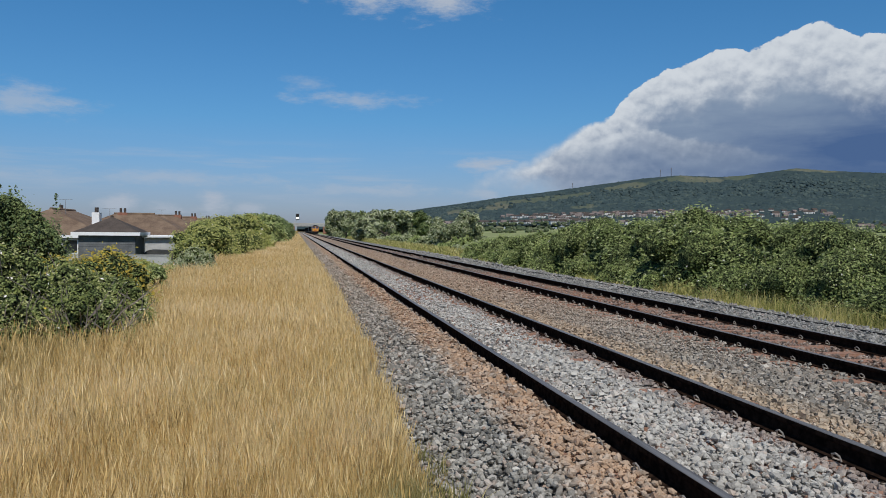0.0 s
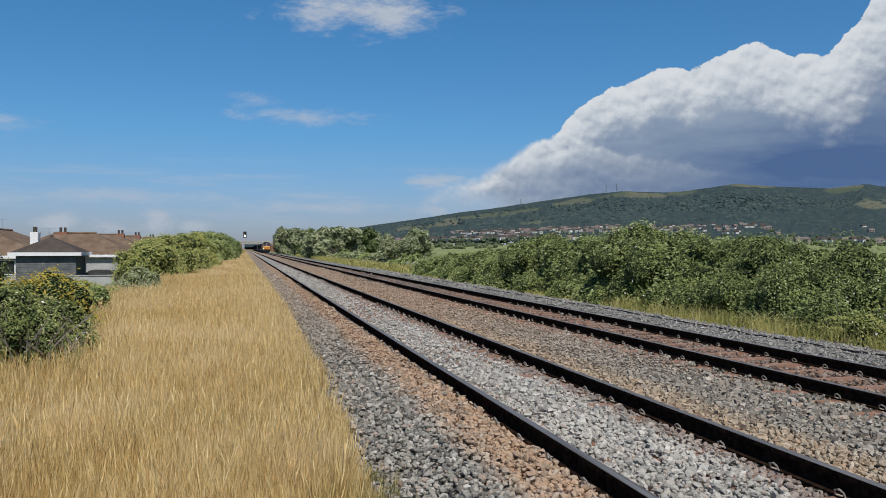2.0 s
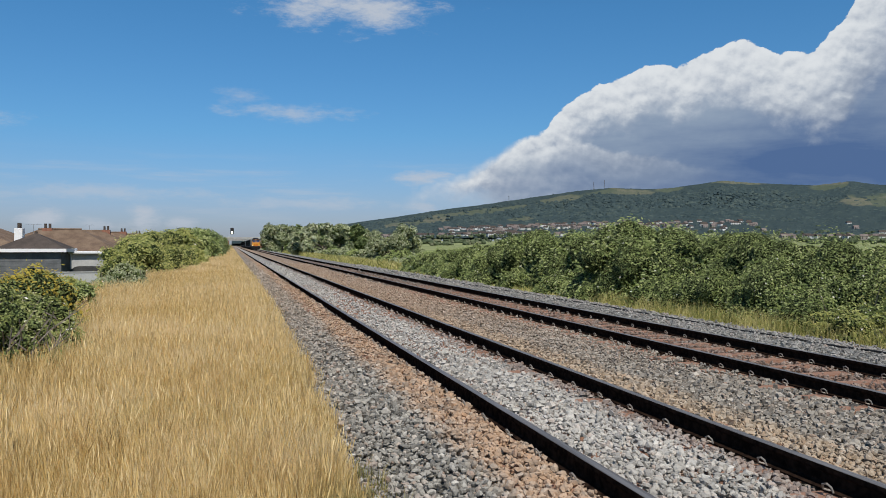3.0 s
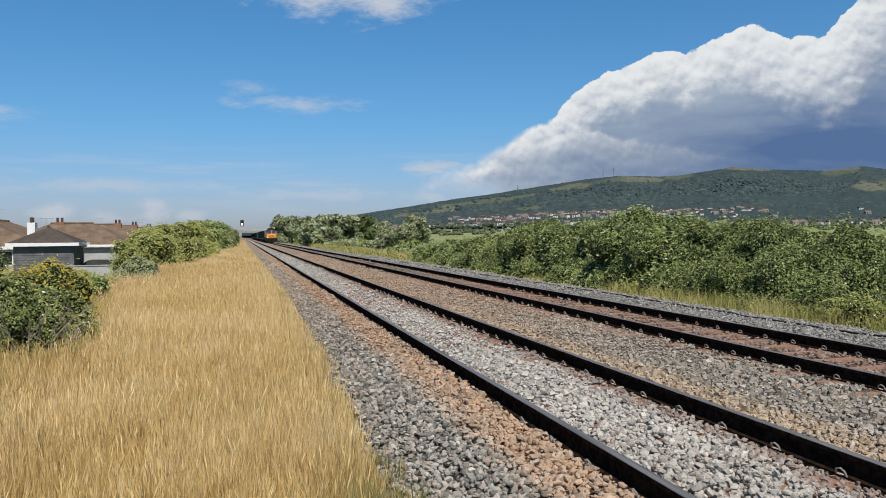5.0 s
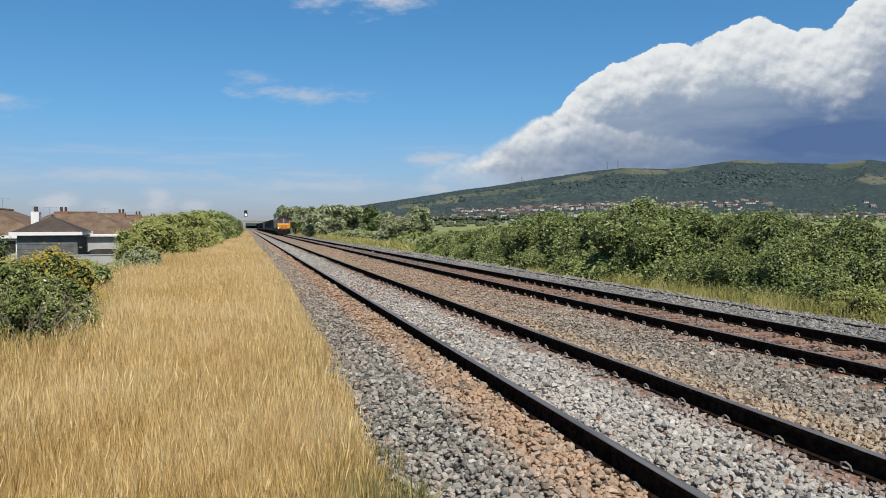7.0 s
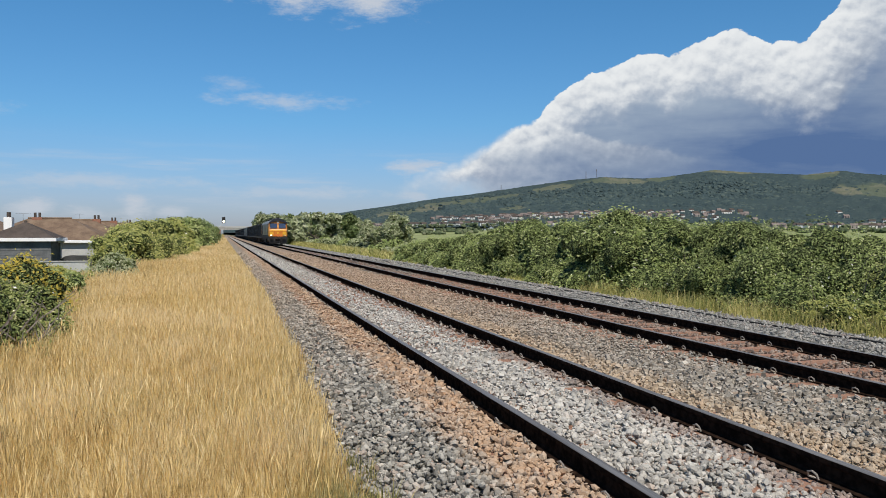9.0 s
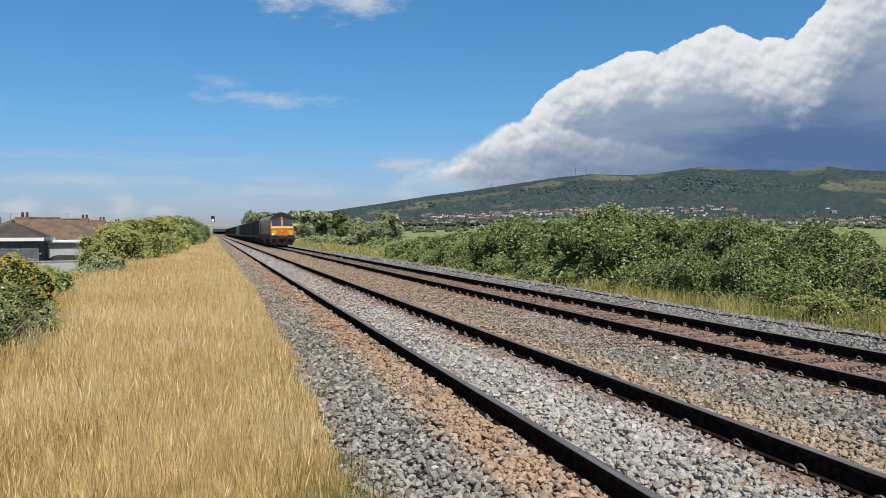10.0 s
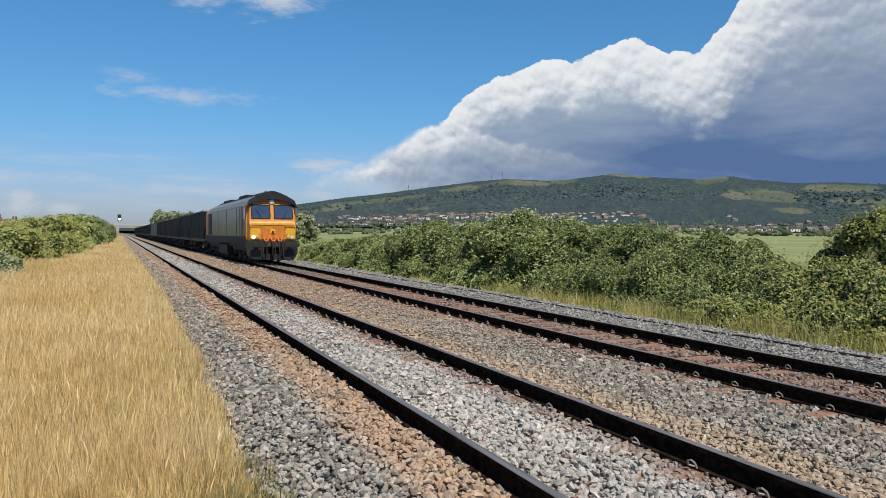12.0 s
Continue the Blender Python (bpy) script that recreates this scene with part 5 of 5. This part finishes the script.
# ---- lineside ----
def build_signal():
    ob = thing("colour_light_signal", pose(-0.6, 300, float(height(-0.6, 300))), "colour light signal on a pale post, white lamp lit", "railway signal")
    part("post", rod((-1.2, 0, -0.3), (-1.2, 0, 4.6), 0.13, 10), M["galvanised"], ob)
    part("bracket", rod((-1.2, 0, 4.0), (0.75, 0, 5.9), 0.11, 8), M["galvanised"], ob)
    head = part("signal_head", box(0.1, 1.35, -0.15, 0.15, 5.7, 8.0, 0.05), M["black"], ob, "black signal head")
    part("lamp", rod((0.72, -0.22, 6.35), (0.72, -0.16, 6.35), 0.36, 16), M["signal_lamp"], head, "lit lamp")
    part("hood", rod((0.72, -0.5, 7.3), (0.72, -0.15, 7.3), 0.36, 12), M["black"], head)
    bm = rod((-1.45, -0.2, 0), (-1.45, -0.2, 4.4), 0.03, 5)
    rod((-1.0, -0.2, 0), (-1.0, -0.2, 4.4), 0.03, 5, bm)
    for k in range(14):
        rod((-1.45, -0.2, 0.3 + k * 0.3), (-1.0, -0.2, 0.3 + k * 0.3), 0.02, 5, bm)
    part("ladder", bm, M["galvanised"], ob)


def build_bridge():
    ob = thing("road_bridge", pose(6, 480, 0), "grey concrete road bridge over the railway", "bridge")
    part("deck", box(-24, 26, -4, 4, 4.0, 5.0, 0.05), M["grey_concrete"], ob)
    for s in (-1, 1):
        part("parapet", box(-24, 26, s * 4 - 0.2, s * 4 + 0.2, 5.0, 6.1, 0.03), M["grey_concrete"], ob)
    part("abutment", box(-14, -7.5, -4, 4, -0.5, 4.0), M["brick"], ob)
    part("abutment", box(9.5, 16, -4, 4, -0.5, 4.0), M["brick"], ob)
    for x in (-24, 26):
        part("wing_wall", box(x - 10, x, -4.2, 4.2, -1.5, 4.6), M["grey_concrete"], ob)


def build_cable():
    cu = bpy.data.curves.new("cable", "CURVE")
    cu.dimensions, cu.bevel_depth = "3D", 0.018
    sp = cu.splines.new("POLY")
    rs = np.random.RandomState(8)
    ys = np.linspace(2, 70, 120)
    sp.points.add(len(ys) - 1)
    for p, y in zip(sp.points, ys):
        x = 10.2 + 0.10 * math.sin(y * 0.35) + 0.04 * math.sin(y * 1.3)
        p.co = (x, y, float(ballast_top(x, y)) + 0.035, 1)
    cu.materials.append(M["black"])
    dep = new("cable", cu)
    tagged(dep, "black lineside cable lying along the edge of the ballast", "cable")


# ---- train ----
def wheelset(parent, y, r=0.5):
    for s in (-1, 1):
        w = part("wheel", rod((s * 0.68, y, r), (s * 0.82, y, r), r, 20), M["dirt"], parent)
        part("axle_box", box(s * 0.98 - 0.12, s * 0.98 + 0.12, y - 0.18, y + 0.18, r - 0.16, r + 0.2, 0.03), M["black"], parent)


def build_loco():
    loco = thing("diesel_locomotive", pose(7.46, 41.0, 0.07), "orange-fronted diesel freight locomotive with grey sides, headlamps lit", "locomotive")
    w = 1.28
    roof = [(-w, 3.0), (-1.14, 3.26), (-0.8, 3.47), (-0.38, 3.66), (0, 3.76), (0.38, 3.66), (0.8, 3.47), (1.14, 3.26), (w, 3.0)]
    part("body", extruded([(-w, 1.2), (w, 1.2)] + roof[::-1], 2.6, 19.0), M["blue_grey"], loco, "dull grey engine room side")
    part("rear_cab", extruded([(-w, 1.2), (w, 1.2)] + roof[::-1], 19.01, 21.0), M["orange"], loco)
    part("cab_side", extruded([(-w, 1.2), (w, 1.2), (w, 3.02), (1.12, 3.3), (-1.12, 3.3), (-w, 3.02)], 0.42, 2.59), M["orange"], loco, "orange cab side")
    part("roof", extruded(roof + [(x * 1.015, z + 0.04) for x, z in roof[::-1]], 0.22, 19.0), M["lit_roof_grey"], loco, "grey curved roof")
    part("roof_walkway", extruded([(-0.62, 3.60), (-0.38, 3.71), (0, 3.81), (0.38, 3.71), (0.62, 3.60), (0.38, 3.75), (0, 3.85), (-0.38, 3.75)], 1.4, 19.0), M["black"], loco, "black strip along the top of the roof")
    # front: lower panel upright, upper panel leaning back, dark roof dome above
    bm = bmesh.new()
    fw, tw = 1.17, 1.12
    ring = [[(-fw, 0.0, 1.18), (fw, 0.0, 1.18), (1.28, 0.45, 1.18), (-1.28, 0.45, 1.18)],
            [(-fw, -0.02, 2.02), (fw, -0.02, 2.02), (1.28, 0.45, 2.02), (-1.28, 0.45, 2.02)],
            [(-fw, 0.06, 2.2), (fw, 0.06, 2.2), (1.28, 0.45, 2.2), (-1.28, 0.45, 2.2)],
            [(-tw, 0.3, 3.22), (tw, 0.3, 3.22), (1.2, 0.5, 3.22), (-1.2, 0.5, 3.22)],
            [(-0.75, 0.34, 3.44), (0.75, 0.34, 3.44), (0.75, 0.5, 3.44), (-0.75, 0.5, 3.44)]]
    rows = [[bm.verts.new(c) for c in r] for r in ring]
    for a, b in zip(rows, rows[1:]):
        for i in range(4):
            bm.faces.new((a[i], a[(i + 1) % 4], b[(i + 1) % 4], b[i]))
    bm.faces.new(rows[0][::-1])
    bm.faces.new(rows[-1])
    bmesh.ops.recalc_face_normals(bm, faces=bm.faces)
    bmesh.ops.bevel(bm, geom=bm.edges[:], offset=0.025, segments=2, affect="EDGES")
    front = part("cab_front", bm, M["orange"], loco, "orange cab front")
    dome = [(-1.32, 2.96)] + [(x * 1.03, z + 0.06) for x, z in roof[1:-1]] + [(1.32, 2.96), (1.16, 3.10), (0.78, 3.25), (0.3, 3.36), (-0.3, 3.36), (-0.78, 3.25), (-1.16, 3.10)]
    part("roof_dome", extruded(dome, 0.1, 0.5), M["navy"], loco, "dark edge of the roof over the cab")
    for s in (-1, 1):
        x0, x1 = (0.11, 1.07) if s > 0 else (-1.07, -0.11)
        bm = bmesh.new()
        y_at = lambda z: 0.06 + (z - 2.2) * 0.235
        a = [bm.verts.new((x, y_at(z) - off, z)) for off in (0.02, -0.02) for x, z in ((x0, 2.36), (x1, 2.36), (x1 - 0.02 * s * (s > 0) , 3.06), (x0, 3.06))]
        for f in ((0, 1, 2, 3), (7, 6, 5, 4), (0, 4, 5, 1), (1, 5, 6, 2), (2, 6, 7, 3), (3, 7, 4, 0)):
            bm.faces.new([a[i] for i in f])
        win = part("windscreen", bm, M["windscreen"], front, "dark windscreen with reflected sky blue put into its colour")
        bm = bmesh.new()
        for p, q in (((x0, 2.36), (x1, 2.36)), ((x1, 2.36), (x1, 3.06)), ((x1, 3.06), (x0, 3.06)), ((x0, 3.06), (x0, 2.36))):
            rod((p[0], y_at(p[1]) - 0.02, p[1]), (q[0], y_at(q[1]) - 0.02, q[1]), 0.025, 6, bm)
        part("window_seal", bm, M["black"], front)
        part("wiper", rod((s * 0.55, 0.05, 2.34), (s * 0.8, 0.17, 2.8), 0.014, 5), M["black"], front)
        cl = part("lamp_cluster", box(s * 0.9 - 0.26, s * 0.9 + 0.26, -0.12, 0.0, 1.26, 1.92, 0.04), M["yellow"], front, "yellow lamp housing")
        part("lamp_shelf", box(s * 0.9 - 0.27, s * 0.9 + 0.27, -0.15, -0.02, 1.90, 1.95, 0.01), M["orange"], cl)
        part("red_lamp", rod((s * 0.72, -0.165, 1.52), (s * 0.72, -0.12, 1.52), 0.045, 12), M["orange_red"], cl)
        part("headlamp", rod((s * 1.0, -0.17, 1.38), (s * 1.0, -0.13, 1.38), 0.085, 14), M["lamp"] if s < 0 else M["dull_lamp"], cl, "lit headlamp" if s < 0 else "unlit headlamp")
        part("marker_lamp", rod((s * 0.78, -0.17, 1.42), (s * 0.78, -0.13, 1.42), 0.06, 12), M["dull_lamp"], cl)
        part("buffer", rod((s * 0.87, -0.45, 1.0), (s * 0.87, 0.1, 1.0), 0.11, 12), M["black"], loco)
        part("buffer_head", box(s * 0.87 - 0.28, s * 0.87 + 0.28, -0.5, -0.44, 0.82, 1.18, 0.04), M["black"], loco)
        corner = [(0.42, 1.16), (1.3, 1.16), (1.31, 0.62), (1.2, 0.34), (0.98, 0.2), (0.62, 0.18), (0.46, 0.34)]
        bm = extruded([(s * a, b) for a, b in corner], -0.12, 0.38)
        bmesh.ops.bevel(bm, geom=bm.edges[:], offset=0.03, segments=2, affect="EDGES")
        part("corner_panel", bm, M["valance"], loco, "black rounded corner panel")
        part("handrail", rod((s * 1.29, 0.36, 1.3), (s * 1.29, 0.36, 2.5), 0.012, 6), M["yellow"], loco)
        part("side_window", box(s * 1.29 - 0.01, s * 1.29 + 0.01, 0.8, 1.35, 2.3, 2.95, 0.0), M["dark_glass"], loco)
        part("cab_door", box(s * 1.29 - 0.012, s * 1.29 + 0.012, 1.6, 2.3, 1.25, 2.98, 0.0), M["navy"], loco, "dark cab door")
        for y0, y1 in ((3.0, 3.9), (4.1, 8.2), (8.4, 12.6), (12.8, 16.4)):
            part("side_panel", box(s * 1.29 - 0.015, s * 1.29 + 0.015, y0, y1, 1.45, 2.95, 0.0), M["blue_grey"], loco)
        grille = part("grille", box(s * 1.29 - 0.015, s * 1.29 + 0.015, 16.7, 18.9, 1.45, 2.95, 0.0), M["black"], loco, "black radiator grille")
        part("sole_bar", box(s * 1.3 - 0.05, s * 1.3 + 0.05, 0.4, 20.9, 0.98, 1.4, 0.02), M["black"], loco, "black grimy sole bar")
        part("footstep", box(s * 1.25 - 0.12, s * 1.25 + 0.12, 1.7, 2.2, 0.4, 0.46), M["black"], loco)
    part("centre_panel", box(-0.6, 0.6, -0.045, 0.03, 1.24, 1.9, 0.02), M["dull_orange"], front, "darker orange centre panel")
    part("lower_panel", box(-1.12, 1.12, -0.06, 0.05, 1.98, 2.12, 0.03), M["yellow"], front, "yellow band across the front")
    part("top_lamp", box(-0.13, 0.13, 0.2, 0.34, 3.12, 3.36, 0.03), M["dull_lamp"], front, "upper headlamp")
    part("knuckle_cover", box(-0.14, 0.14, -0.1, 0.0, 1.56, 1.82, 0.03), M["yellow"], front)
    part("knuckle_slot", box(-0.05, 0.05, -0.112, -0.1, 1.60, 1.70, 0.0), M["black"], front)
    for x in (-0.34, 0.02, 0.36):
        part("jumper_cable", tube([(x - 0.14, -0.1, 1.36), (x - 0.08, -0.19, 1.2), (x + 0.04, -0.2, 1.16), (x + 0.13, -0.1, 1.34)], 0.035, 6), M["orange_red"], front, "looped orange-red jumper cable")
    for x, h in ((-0.45, 0.16), (-0.15, 0.24), (0.15, 0.2), (0.45, 0.16)):
        part("control_socket", box(x - 0.09, x + 0.09, -0.14, 0.02, 1.28, 1.28 + h, 0.02), M["orange_red"], front)
    part("drag_beam", box(-1.25, 1.25, -0.06, 0.3, 0.86, 1.18, 0.03), M["dirt"], loco)
    part("coupling_hook", box(-0.1, 0.1, -0.42, -0.05, 0.8, 1.1, 0.03), M["black"], loco)
    bm = rod((-0.05, -0.4, 0.85), (-0.05, -0.35, 0.4), 0.03, 6)
    part("screw_coupling", rod((0.08, -0.4, 0.85), (0.08, -0.35, 0.4), 0.03, 6, bm), M["black"], loco)
    for x in (-0.5, -0.32, 0.32, 0.48):
        part("brake_hose", rod((x, -0.18, 1.05), (x * 1.1, -0.28, 0.42), 0.03, 6), M["black"], loco)
    bm = extruded([(-1.15, 0.18), (1.15, 0.18), (1.2, 0.5), (-1.2, 0.5)], 0.1, 0.25)
    part("obstacle_deflector", bm, M["black"], loco)
    part("underframe", box(-1.15, 1.15, 0.4, 20.9, 0.8, 1.2), M["black"], loco)
    part("fuel_tank", box(-1.25, 1.25, 8.3, 13.0, 0.25, 0.98, 0.1), M["black"], loco)
    for y in (2.0, 14.6):
        bogie = new("bogie")
        bogie.parent = loco
        bogie.location = (0, y, 0)
        for k in range(3):
            wheelset(bogie, 0.3 + k * 1.95, 0.53)
        for s in (-1, 1):
            part("bogie_frame", box(s * 1.06 - 0.07, s * 1.06 + 0.07, -0.3, 4.8, 0.62, 0.92, 0.04), M["black"], bogie)
            for k in range(3):
                part("spring", rod((s * 1.06, 0.75 + k * 1.5, 0.4), (s * 1.06, 0.75 + k * 1.5, 0.64), 0.1, 10), M["dirt"], bogie)
    part("exhaust_housing", box(-0.5, 0.5, 6.0, 9.0, 3.5, 3.86, 0.05), M["black"], loco)
    for y in (13.5, 15.0, 16.5):
        part("roof_fan", rod((0, y, 3.6), (0, y, 3.84), 0.5, 18), M["black"], loco)
    for x in (-0.25, 0.25):
        part("horn", rod((x, 0.75, 3.80), (x, 0.3, 3.80), 0.05, 8, None, 0.03), M["galvanised"], loco)
    return loco


def build_wagon(mat, label):
    length, w = 13.4, 1.36
    wagon = thing("hopper_wagon", pose(7.46, 70, 0.07), label, "freight wagon", "wagons of the train")
    bm = extruded([(-w, 1.1), (w, 1.1), (w, 3.25), (w - 0.06, 3.25), (w - 0.06, 1.2), (-w + 0.06, 1.2), (-w + 0.06, 3.25), (-w, 3.25)], 0.35, length - 0.35)
    part("tub", bm, M[mat], wagon)
    for y in (0.35, length - 0.41):
        part("end_wall", box(-w + 0.065, w - 0.065, y, y + 0.06, 1.2, 3.25), M[mat], wagon)
    part("load", box(-w + 0.07, w - 0.07, 0.45, length - 0.45, 2.4, 2.75, 0.12), M["dirt"], wagon, "stone load")
    for s in (-1, 1):
        part("top_rail", box(s * w - 0.05, s * w + 0.05, 0.33, length - 0.33, 3.2, 3.3, 0.01), M["top_rail"], wagon)
        for k in range(9):
            y = 0.6 + k * (length - 1.2) / 8
            part("rib", box(s * (w + 0.008) - 0.01, s * (w + 0.008) + 0.01, y - 0.035, y + 0.035, 1.15, 3.19), M[mat], wagon)
        part("sole_bar", box(s * 1.22 - 0.06, s * 1.22 + 0.06, 0.2, length - 0.2, 0.88, 1.1, 0.01), M["plate"], wagon)
        for y in (0.0, length):
            e = 0.3 if y == 0 else -0.3
            part("buffer", rod((s * 0.87, y - 0.0, 1.0), (s * 0.87, y + e, 1.0), 0.16, 10), M["black"], wagon)
    for y in (1.0, length - 3.0):
        bogie = new("bogie")
        bogie.parent = wagon
        bogie.location = (0, y, 0)
        for k in (0, 2.0):
            wheelset(bogie, k, 0.46)
        for s in (-1, 1):
            part("side_frame", box(s * 1.02 - 0.06, s * 1.02 + 0.06, -0.2, 2.2, 0.45, 0.75, 0.04), M["dirt"], bogie)
    for y in (4.6, 7.2):
        part("discharge_chute", extruded([(-1.0, 1.1), (1.0, 1.1), (0.4, 0.45), (-0.4, 0.45)], y, y + 1.6), M["black"], wagon)
    return wagon


# blue of the reflected sky is part of this glass colour
M["windscreen"] = worn("windscreen_glass", (0.03, 0.045, 0.09), (0.045, 0.06, 0.11), 1.0, 0.06, spec=0.9, bump=0.0)
# grey raised above the body sides, sunlight on the roof shoulder included
M["lit_roof_grey"] = worn("sunlit_roof_paint", (0.17, 0.16, 0.145), (0.25, 0.24, 0.22), 1.0, 0.45, spec=0.5, bump=0.0005)
# paler than the wagon sides: the lit top edge is put into its colour
M["top_rail"] = worn("lit_top_rail", (0.12, 0.115, 0.105), (0.22, 0.21, 0.19), 2.0, 0.6)
M["valance"] = worn("valance_black", (0.014, 0.014, 0.014), (0.03, 0.029, 0.027), 2.0, 0.5)
M["dull_lamp"] = worn("unlit_lamp_glass", (0.55, 0.5, 0.42), (0.65, 0.6, 0.52), 10.0, 0.2, spec=0.6, bump=0.0)
M["dull_orange"] = worn("darker_orange_paint", (0.42, 0.13, 0.02), (0.55, 0.2, 0.03), 4.0, 0.5)
M["orange_red"] = worn("red_socket_paint", (0.6, 0.14, 0.03), (0.7, 0.2, 0.04), 8.0, 0.5)

build_ground()
build_hill()
build_ballast()
near_track = build_track("near", "railway track of rusty rails on concrete sleepers in pale ballast")
far_track = build_track("far", "railway track of rusty rails on rust-stained sleepers")
build_grass()
build_plants()
build_houses()
build_hill_woods()
build_village()
build_far_woods()
lattice_mast(26.25, 1.0, 26)
lattice_mast(27.0, 1.0, 28)
lattice_mast(20.1, 1.0, 18)
build_signal()
build_bridge()
build_cable()
loco = build_loco()
TRAIN = [loco]
OFFSETS = [0.0]
black_wagon = build_wagon("wagon", "black open box wagon with ribbed sides")
grey_wagon = build_wagon("wagon_grey", "grey open box wagon with ribbed sides")
for k in range(22):
    TRAIN.append(grey_wagon if k == 6 else black_wagon if k == 0 else copy_thing(grey_wagon if k == 7 else black_wagon, pose(7.46, 70, 0.07)))
    OFFSETS.append(21.6 + k * 13.6)


def motions():
    """The train comes on at an even speed."""
    for ob, off in zip(TRAIN, OFFSETS):
        walk(ob, [(t, pose(7.46, 41.0 + 23.7 * (12.0 - t) + off, 0.07)) for t in (0.0, 3.0, 6.0, 9.0, 12.0)])


motions()
